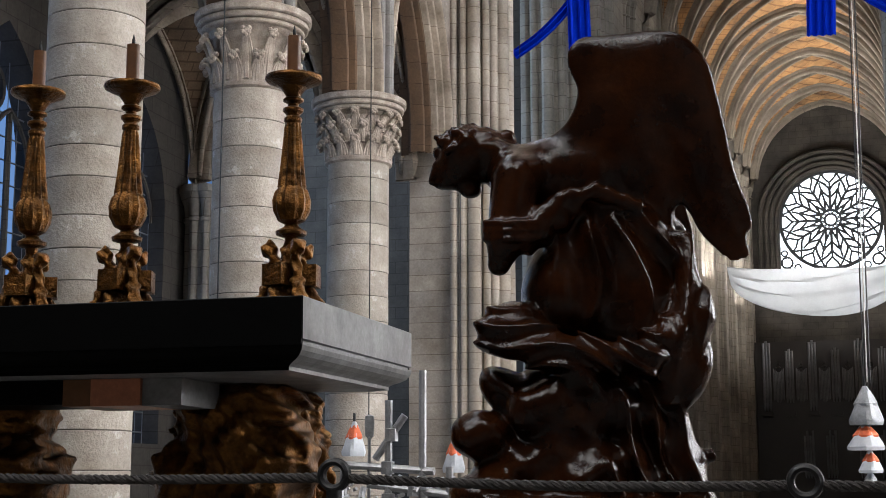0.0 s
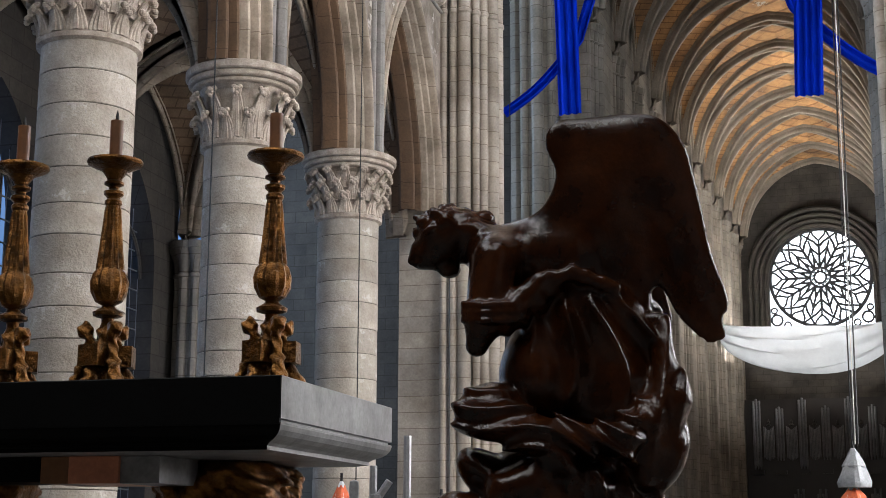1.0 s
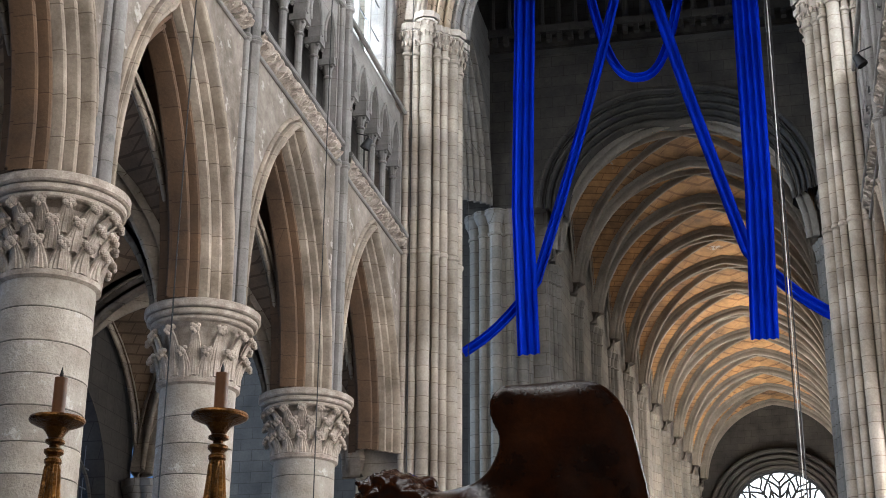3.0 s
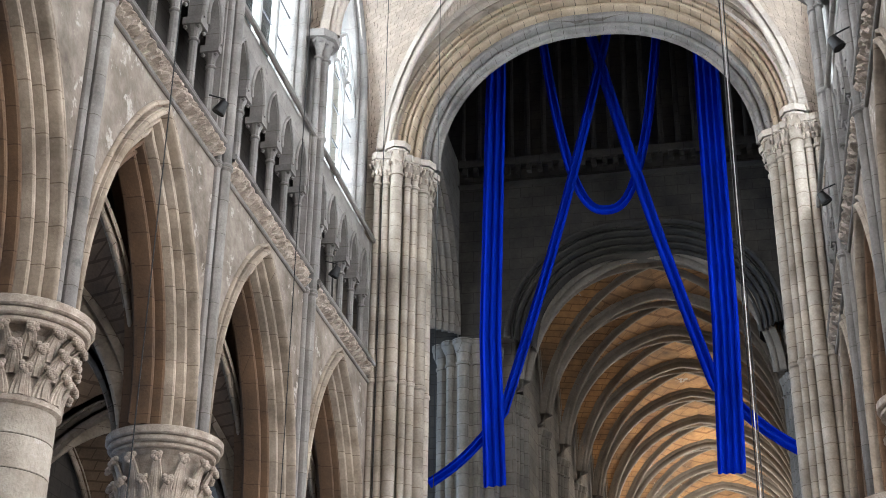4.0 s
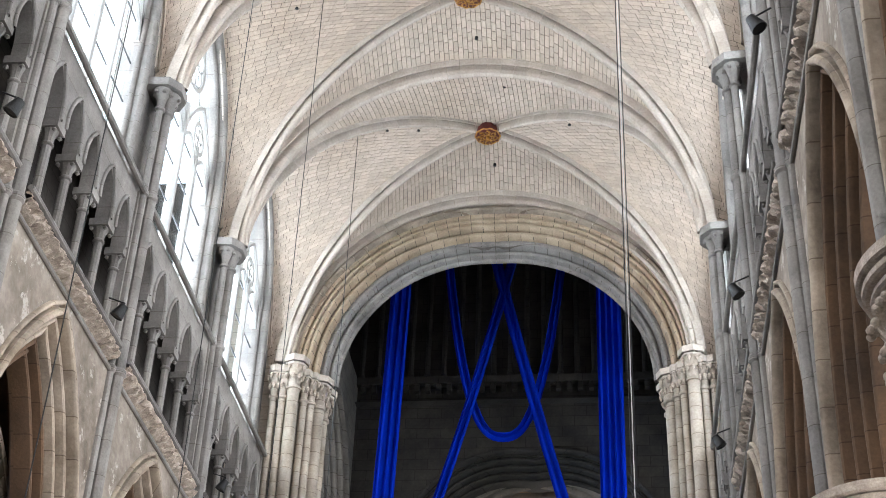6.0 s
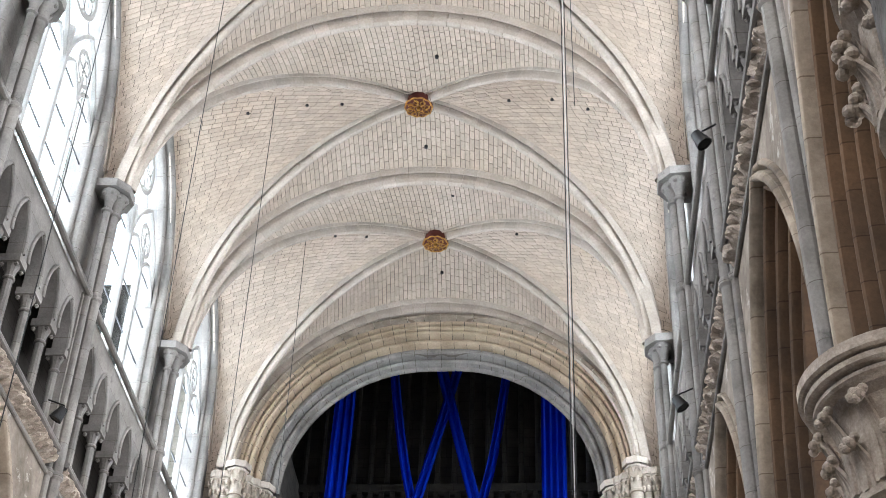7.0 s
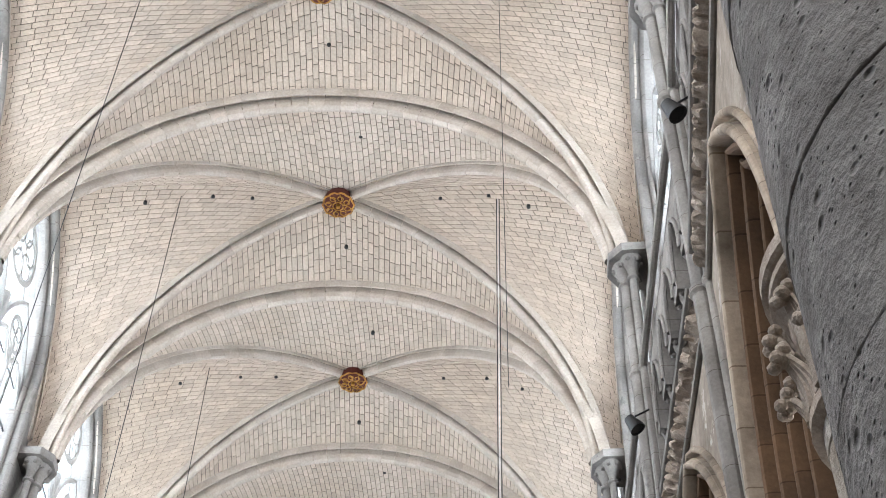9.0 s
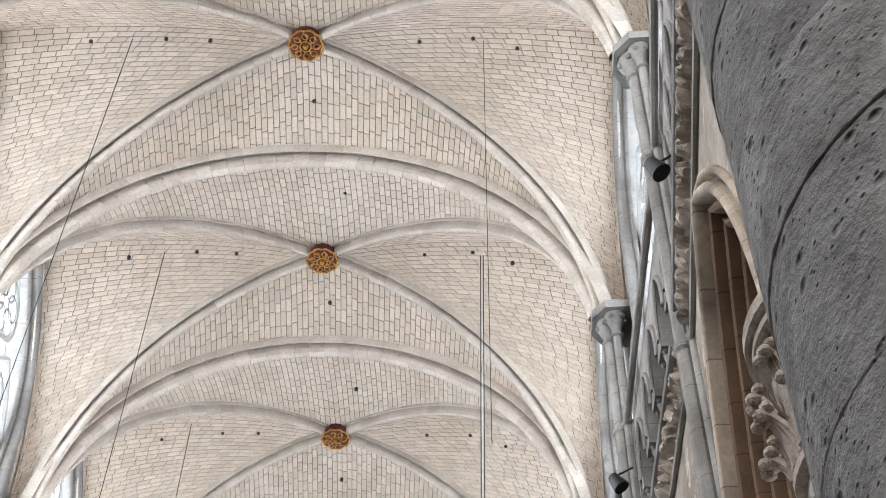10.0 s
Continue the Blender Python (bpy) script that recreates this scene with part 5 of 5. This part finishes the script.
CANDLE = material("brown_candle_tube", (0.20, 0.085, 0.03), (0.12, 0.05, 0.02), 8.0, 0.45, bump=0.1)
# ---- altar ----
platform = structure("platform", Geo().box(-5, 3.9, 2.55, 10.5, 0, 0.4), FLOOR, "raised stone altar platform", "platform", False)
altar = thing("altar", "marble altar table with moulded slab on gilded carved supports", "altar", (0, 0, 0.8))
g = Geo()
ax0, ax1, ay0, ay1 = -2.4, 1.63, 3.55, 4.58
prof = [(-0.004, 1.0), (0.0, 0.997), (0.0, 0.885), (-0.010, 0.882), (-0.010, 0.877), (0.0, 0.874), (0.0, 0.868), (-0.004, 0.855), (-0.014, 0.842), (-0.030, 0.832), (-0.05, 0.824), (-0.06, 0.817), (-0.06, 0.806), (-0.10, 0.80)]
corners = [(ax0, ay0, -1, -1), (ax1, ay0, 1, -1), (ax1, ay1, 1, 1), (ax0, ay1, -1, 1)]
g.grid([[(x + sx * o, y + sy * o, z) for x, y, sx, sy in corners] for o, z in prof], close_v=True)
g.f.append((0, 3, 2, 1)), g.f.append(tuple(len(g.v) - 4 + i for i in range(4)))
slab = part("slab", g, SLAB, altar, "honed grey slab, its front and underside coloured black for shade", False)
# Front and underside get the black colour for shade; the end stays grey.
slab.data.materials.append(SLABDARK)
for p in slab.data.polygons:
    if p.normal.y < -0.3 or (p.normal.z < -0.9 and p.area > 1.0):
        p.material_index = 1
# Thin black panel adds to the shade painted on the front.
part("front_panel", Geo().box(ax0 + 0.01, ax1 - 0.003, ay0 - 0.004, ay0 + 0.01, 0.869, 0.996), SLABDARK, altar, "thin black panel over the slab front, coloured for shade", False)
part("base", Geo().box(ax0 + 0.1, ax1 - 0.05, ay0 + 0.15, ay1 - 0.05, -0.4, 0.0), SLABDARK, altar, "", False)
part("beam", Geo().box(-1.9, 0.852, 3.69, 3.95, 0.728, 0.798), SLABDARK, altar, "black marble beam under the slab", False)
part("beam", Geo().box(0.854, 0.942, 3.685, 3.95, 0.722, 0.798), CANDLE, altar, "brown marble beam under the slab", False)
part("beam", Geo().box(0.944, 1.098, 3.68, 3.95, 0.722, 0.798), REDSTONE, altar, "red marble beam under the slab", False)
part("beam", Geo().box(1.10, 1.22, 3.69, 3.95, 0.722, 0.798), SLAB, altar, "grey marble beam under the slab", False)


def bracket_field(X, Y, Z):
    """A carved scrolled support with leaves, about 0.8 high."""
    P = (X, Y, Z)
    f = limb(P, (0.0, 0, 0.70), (0.02, 0, 0.42), 0.20, 0.17)
    f = blend(f, limb(P, (0.02, 0, 0.45), (0.0, 0, 0.02), 0.15, 0.12), 0.08)
    f = blend(f, ball(P, (0.12, -0.02, 0.60), (0.14, 0.18, 0.14)), 0.05)
    f = blend(f, ball(P, (-0.14, 0.0, 0.52), (0.14, 0.16, 0.16)), 0.05)
    f = blend(f, ball(P, (0.05, -0.14, 0.35), (0.12, 0.1, 0.16)), 0.05)
    f = f + 0.020 * (np.abs(np.sin(19 * (X * 0.8 + Z * 0.6) + 3 * np.sin(7 * Z + 4 * Y))) - 0.5) + 0.012 * np.sin(34 * X + 12 * np.sin(9 * Z)) * np.sin(30 * Z + 8 * np.sin(12 * X + 3 * Y)) + 0.016 * np.sin(22 * (X + Z)) * np.cos(20 * Y)
    f = f + 0.022 * (np.abs(np.sin(27 * (0.9 * Z - 0.5 * X + 0.4 * Y) + 3.5 * np.sin(8 * X + 6 * Z))) - 0.5)
    return np.maximum(f, Z - 0.80)


bracket = solid("support", bracket_field, (-0.36, -0.32, -0.06), (0.36, 0.32, 0.82), 0.010, GILT)
for x, y, turn in ((1.22, 4.12, 0), (0.36, 4.12, 160), (-0.6, 4.12, 30), (1.18, 4.40, 90), (-1.6, 4.12, 210)):
    s = part("support", bracket, GILT, altar, "gilded carved scroll support")
    s.location, s.rotation_euler = (x, y, 0), (0, 0, radians(turn))


def candlestick(x, y, z, turn, height):
    """Base with a plinth and rounded figures, knop, fluted baluster, drip pan, candle and spike."""
    ob = thing("candlestick", "tall gilded altar candlestick with a carved base and fluted stem", "candlestick", (x, y, z), "altar candlesticks")
    k = height / 0.91

    def fit(prof):
        return [(r * 0.92, k * (h * 0.955 if h < 0.7855 else 0.75 + (h - 0.7855) * 1.28)) for r, h in prof]
    foot = part("foot", CANDLE_FOOT, GILT, ob, "carved gilded foot")
    foot.rotation_euler = (0, 0, turn)
    pl = Geo()
    for j in range(3):
        an = turn + j * 2 * math.pi / 3
        c, s = math.cos(an), math.sin(an)
        v = [(c * a - s * b, s * a + c * b, h) for h in (0.085, 0.15) for a, b in ((0.02, -0.038), (0.085, -0.038), (0.085, 0.038), (0.02, 0.038))]
        pl.add(v, [(0, 3, 2, 1), (4, 5, 6, 7), (0, 1, 5, 4), (1, 2, 6, 5), (2, 3, 7, 6), (3, 0, 4, 7)])
    part("plinth", pl, GILT, ob, "gilt plinth", False)
    part("knop", Geo().lathe(fit([(0.02, 0.225), (0.022, 0.25), (0.05, 0.258), (0.052, 0.27), (0.026, 0.285), (0.02, 0.295)]), 18), GILT, ob)
    st = Geo()
    n = 48
    rows = []
    for r, h, fl in ((0.02, 0.292, 0), (0.045, 0.305, 0), (0.058, 0.335, 0.06), (0.060, 0.37, 0.08), (0.052, 0.40, 0.08), (0.046, 0.41, 0.0), (0.044, 0.415, 0.1), (0.036, 0.48, 0.12), (0.030, 0.55, 0.12), (0.026, 0.61, 0.1), (0.025, 0.625, 0.0), (0.030, 0.632, 0), (0.030, 0.642, 0), (0.022, 0.65, 0), (0.026, 0.66, 0)):
        rows.append([(0.92 * r * (1 + fl * math.cos(12 * t)) * math.cos(t), 0.92 * r * (1 + fl * math.cos(12 * t)) * math.sin(t), h * k * 0.955) for t in [2 * math.pi * j / n for j in range(n)]])
    st.grid(rows, close_v=True)
    part("stem", st, GILT, ob, "fluted baluster stem")
    part("collar", Geo().lathe(fit([(0.024, 0.655), (0.034, 0.664), (0.034, 0.674), (0.018, 0.682), (0.018, 0.69), (0.034, 0.698), (0.034, 0.706), (0.024, 0.712)]), 18), GILT, ob)
    part("pan", Geo().lathe(fit([(0.022, 0.71), (0.03, 0.725), (0.045, 0.745), (0.075, 0.757), (0.092, 0.765), (0.096, 0.772), (0.094, 0.78), (0.03, 0.776)]), 28), GILT, ob, "wide drip pan")
    part("candle", Geo().lathe(fit([(0.0225, 0.770), (0.0225, 0.884), (0.006, 0.886)]), 16), CANDLE, ob, "brown candle tube")
    part("spike", Geo().lathe(fit([(0.007, 0.884), (0.006, 0.897), (0.001, 0.912)]), 8), BLACK, ob)


def foot_field(X, Y, Z):
    P = (X, Y, Z)
    f = limb(P, (0, 0, 0.03), (0, 0, 0.2), 0.055, 0.03)
    for j in range(3):
        an = j * 2 * math.pi / 3 + math.pi / 3
        c, s = math.cos(an), math.sin(an)
        f = blend(f, ball(P, (0.066 * c, 0.066 * s, 0.200), (0.027, 0.027, 0.030)), 0.006)
        f = blend(f, limb(P, (0.05 * c, 0.05 * s, 0.165), (0.07 * c, 0.07 * s, 0.10), 0.020, 0.015), 0.010)
        f = blend(f, limb(P, (0.07 * c, 0.07 * s, 0.09), (0.10 * c, 0.10 * s, 0.015), 0.022, 0.026), 0.015)
        c, s = math.cos(an + 1.05), math.sin(an + 1.05)
        f = blend(f, limb(P, (0.05 * c, 0.05 * s, 0.08), (0.095 * c, 0.095 * s, 0.012), 0.026, 0.022), 0.015)
    return np.maximum(f + 0.005 * np.sin(130 * X + 30 * Z) * np.sin(120 * Z + 60 * Y) + 0.004 * np.abs(np.sin(70 * (Z + X - Y))), -Z)


CANDLE_FOOT = solid("foot", foot_field, (-0.16, -0.16, -0.01), (0.16, 0.16, 0.24), 0.005, GILT)
for x, y, turn, hh in ((0.53, 4.02, 0.5, 0.93), (0.885, 3.98, 0.3, 0.91), (1.42, 4.0, 0.15, 0.90)):
    candlestick(x, y, 1.8, turn, hh)

# ---- barrier rope on posts ----
def stanchion(x, y, z):
    ob = thing("rope_post", "black metal barrier post with a ring for the rope", "post", (x, y, 0.4), "barrier posts")
    part("base", Geo().lathe([(0.16, 0), (0.16, 0.02), (0.05, 0.04), (0.02, 0.06)], 20), BLACK, ob)
    part("pole", Geo().lathe([(0.017, 0.05), (0.017, z - 0.4 - 0.03)], 12), BLACK, ob)
    g = Geo()
    rows = []
    for i in range(24):
        a = 2 * math.pi * i / 24
        rows.append([((0.028 + 0.009 * math.cos(b)) * math.cos(a), 0.016 * math.sin(b), z - 0.4 + (0.028 + 0.009 * math.cos(b)) * math.sin(a)) for b in [2 * math.pi * j / 8 for j in range(8)]])
    g.grid(rows, close_u=True, close_v=True)
    part("ring", g, BLACK, ob)


def twisted(a, b, sag, r):
    """Three strands wound into a rope."""
    a, b = Vector(a), Vector(b)
    ob = thing("barrier_rope", "dark twisted barrier rope slung between posts", "rope", (0, 0, 0), "barrier ropes")
    n = int((b - a).length / 0.006)
    for k in range(3):
        pts = []
        for i in range(n + 1):
            u = i / n
            p = a.lerp(b, u) - Vector((0, 0, sag * math.sin(math.pi * u)))
            ph = 2 * math.pi * (k / 3 + u * (b - a).length / 0.055)
            pts.append(p + Vector((0, 0.5 * r * math.cos(ph), 0.5 * r * math.sin(ph))))
        part("strand", Geo().tube(pts, r * 0.56, 6), ROPE, ob)


RY = 2.9
stanchion(1.95, RY, 1.325), stanchion(2.915, RY, 1.31), stanchion(0.9, RY, 1.335), stanchion(3.85, RY, 1.31)
twisted((0.92, RY, 1.325), (1.92, RY, 1.32), 0.006, 0.011)
twisted((1.98, RY, 1.318), (2.885, RY, 1.303), 0.008, 0.011)
twisted((2.945, RY, 1.303), (3.83, RY, 1.305), 0.006, 0.011)

# ---- bosses, cables and lamps ----
def boss(x, y, z, turn):
    ob = thing("vault_boss", "round carved vault boss with gilded leaves on red", "boss", (x, y, z), "vault bosses", "structure")
    part("disc", Geo().lathe([(0.001, -0.13), (0.30, -0.12), (0.35, -0.09), (0.36, -0.02), (0.30, 0.2), (0.25, 0.4)][::-1], 28), RED, ob)

    def hoop(cx, cy, r, w, z, wave=0):
        rows = []
        for i in range(28):
            a = 2 * math.pi * i / 28
            q = r + 0.016 * math.cos(wave * a) * (wave > 0)
            rows.append([(cx + (q + w * math.cos(b)) * math.cos(a), cy + (q + w * math.cos(b)) * math.sin(a), z + w * math.sin(b)) for b in [2 * math.pi * j / 5 for j in range(5)]])
        return Geo().grid(rows, close_u=True, close_v=True)
    part("rim", hoop(0, 0, 0.345, 0.022, -0.10, 10), GOLD, ob)
    part("inner_rim", hoop(0, 0, 0.115, 0.015, -0.15), GOLD, ob)
    for k in range(8):
        a = turn + k * math.pi / 4
        c, s = math.cos(a), math.sin(a)
        part("scroll", hoop(0.225 * c, 0.225 * s, 0.062, 0.012, -0.15), GOLD, ob)
        leaf = Geo().tube([(0.10 * c, 0.10 * s, -0.15), (0.2 * c - 0.05 * s, 0.2 * s + 0.05 * c, -0.17), (0.29 * c, 0.29 * s, -0.16), (0.33 * c + 0.05 * s, 0.33 * s - 0.05 * c, -0.12)], [0.012, 0.017, 0.016, 0.008], 5)
        part("leaf", leaf, GOLD, ob)
    part("heart", Geo().lathe([(0.06, -0.12), (0.05, -0.19), (0.001, -0.2)], 10), GOLD, ob)


for k, (bx, by, bz) in enumerate(BOSSES[1:]):
    boss(bx, by, bz - 0.16, k * 0.3)


def cable(top, bottom, r=0.009, label="thin dark suspension cable hanging from the vault"):
    ob = link("cable", Geo().tube([top, bottom], r, 5), BLACK)
    tagged(ob, label, "cable", "hanging cables")


for y in (14.55, 20.0, 25.45, 31.0):
    cable((-3.5, y, 27.3), (-3.5, y, 2.0 if y > 18 else 0.4))
cable((3.62, 20.0, 27.2), (3.435, 20.0, 2.6), 0.010)
cable((3.68, 20.0, 27.2), (3.515, 20.0, 2.6), 0.010)
_rope = link("cable", Geo().tube([(3.65, 19.98, 27.2), (3.475, 19.98, 2.6)], 0.008, 8), WHITEROPE)
tagged(_rope, "pale rope hanging from the vault between thin cables", "rope", "hanging cables")
cable((3.6, 14.55, 27.3), (3.6, 14.55, 16.0), 0.006)

from mathutils.bvhtree import BVHTree

VAULT_TREE = BVHTree.FromPolygons([tuple(p) for p in vault_blocks.v], vault_blocks.f)


def under_vault(x, y):
    hit = VAULT_TREE.ray_cast(Vector((x, y, 22.5)), Vector((0, 0, 1)))
    return hit[0].z if hit[0] is not None else 27.3


for k, (bx, by, bz) in enumerate(BOSSES[1:]):
    for x, dy in ((-4.4, 0.0), (-2.9, 0.05), (-2.0, 0.1), (2.3, 0.1), (3.4, 0.0), (4.3, 0.1), (0.1, 1.3), (0.6, -1.9)):
        ob = link("vault_hole", Geo().lathe([(0.045, 0.06), (0.045, -0.012), (0.03, -0.02), (0.001, -0.02)], 10), BLACK)
        ob.location = (bx + x, by + dy, under_vault(bx + x, by + dy))
        tagged(ob, "small dark socket in the vault for a cable", "socket", "vault sockets", "structure")


def spotlight(x, y, z, face):
    ob = thing("spotlight", "small black spotlight on a bracket at the frieze", "lamp", (x, y, z), "frieze spotlights")
    body = Geo().lathe([(0.02, 0.17), (0.08, 0.15), (0.095, 0.05), (0.12, -0.05), (0.125, -0.10), (0.10, -0.08)], 16)
    b = part("housing", body, BLACK, ob)
    b.rotation_euler = (0, radians(28 * face), 0)
    part("bracket", Geo().tube([(0, 0.16, 0.0), (0, 0.17, 0.3), (-0.25 * face, 0.0, 0.32)], 0.018, 5), BLACK, ob)
    part("lens", Geo().lathe([(0.10, -0.078), (0.001, -0.079)], 16), DARKSTONE, ob).rotation_euler = (0, radians(28 * face), 0)


for x, y, z in ((-5.4, 20.95, 15.05), (-5.45, 28.9, 15.42), (-5.4, 15.5, 15.2)):
    spotlight(x, y, z, 1)
for x, y, z in ((5.43, 9.64, 15.7), (5.5, 15.85, 16.5), (5.48, 21.57, 15.53), (5.48, 27.3, 15.5)):
    spotlight(x, y, z, -1)

# ---- wrapped lamps, scaffold and clutter beyond the altar ----
def wrapped(x, y, z, h, r, mat):
    g = Geo()
    rows = []
    for i in range(9):
        u = i / 8
        rr = r * (0.12 + 0.88 * u ** 0.85) * (1 if u < 0.95 else 0.85)
        rows.append([(rr * (1 + 0.10 * math.sin(5 * t + 3 * u)) * math.cos(t), rr * (1 + 0.10 * math.sin(5 * t + 3 * u)) * math.sin(t), -h * u) for t in [2 * math.pi * j / 20 for j in range(20)]])
    g.grid(rows, close_v=True)
    return g


def hanging_lamp(x, y, z, h, r, upper, lower):
    ob = thing("wrapped_lamp", "hanging lamp wrapped in orange and white cloth", "lamp", (x, y, z), "wrapped hanging lamps")
    part("cover", wrapped(0, 0, 0, h, r, lower), lower, ob)
    band = wrapped(0, 0, 0, h * 0.52, r * 0.70, upper)
    part("band", band, upper, ob, "wrapping band")
    part("hook", Geo().tube([(0, 0, -0.02), (0, 0, 0.12)], 0.02, 6), BLACK, ob)


HORN = material("grey_horn", (0.30, 0.31, 0.32), None, 5.0, 0.5, 0.4)
hanging_lamp(3.44, 20.0, 2.55, 0.52, 0.24, HORN, HORN)
hanging_lamp(3.42, 20.0, 2.06, 0.36, 0.26, ORANGE, WHITE)
hanging_lamp(3.47, 20.0, 1.70, 0.30, 0.17, ORANGE, WHITE)
hanging_lamp(3.46, 20.0, 1.42, 0.2, 0.12, HORN, HORN)
hanging_lamp(-3.72, 20.0, 2.16, 0.50, 0.19, ORANGE, WHITE)
hanging_lamp(-2.22, 20.0, 1.92, 0.50, 0.17, ORANGE, WHITE)


def scaffold_tube(a, b, r=0.026):
    ob = link("scaffold_tube", Geo().tube([a, b], r, 8), STEEL)
    tagged(ob, "galvanised steel scaffold tube with couplers", "tube", "scaffold tubes")
    ob2 = part("coupler", Geo().lathe([(r + 0.02, -0.04), (r + 0.02, 0.04), (r, 0.045)], 8, tuple(Vector(a).lerp(Vector(b), 0.55))), STEEL, ob)


for a, b in (((0.19, 9, 0.4), (0.19, 9, 1.83)), ((0.42, 9, 0.4), (0.42, 9, 2.02)), ((-0.2, 9, 1.42), (0.5, 9, 1.37)), ((0.1, 9, 1.45), (0.30, 9, 1.73)), ((0.05, 9, 1.29), (0.62, 9, 1.22)), ((0.2, 9.2, 1.33), (0.6, 9.0, 1.15)), ((-0.15, 9.1, 1.4), (-0.15, 9.1, 0.4)), ((0.6, 9, 0.4), (0.6, 9, 1.4))):
    scaffold_tube(a, b)
lampstand = thing("work_lamp", "grey paddle-shaped work lamp on a slim stand", "lamp", (0.06, 9, 0.4))
part("stand", Geo().tube([(0, 0, 0), (0, 0, 1.2)], 0.012, 6), STEEL, lampstand)
part("head", Geo().lathe([(0.01, 1.18), (0.03, 1.20), (0.035, 1.28), (0.03, 1.33), (0.005, 1.34)], 12, (0, 0, 0), 0.4), HORN, lampstand)
heap = thing("scaffold_heap", "heap of loose scaffold clamps and short tubes", "heap", (0.35, 9.0, 0.4), kind="stuff")
hr = random.Random(3)
hg = Geo()
for k in range(260):
    a = Vector((hr.uniform(-0.6, 0.5), hr.uniform(-0.25, 0.25), hr.uniform(0.0, 0.92)))
    d = Vector((hr.uniform(-1, 1), hr.uniform(-1, 1), hr.uniform(-0.6, 0.6))).normalized() * hr.uniform(0.03, 0.12)
    hg.tube([a, a + d], hr.uniform(0.008, 0.022), 5)
part("clamp", hg, STEEL, heap)
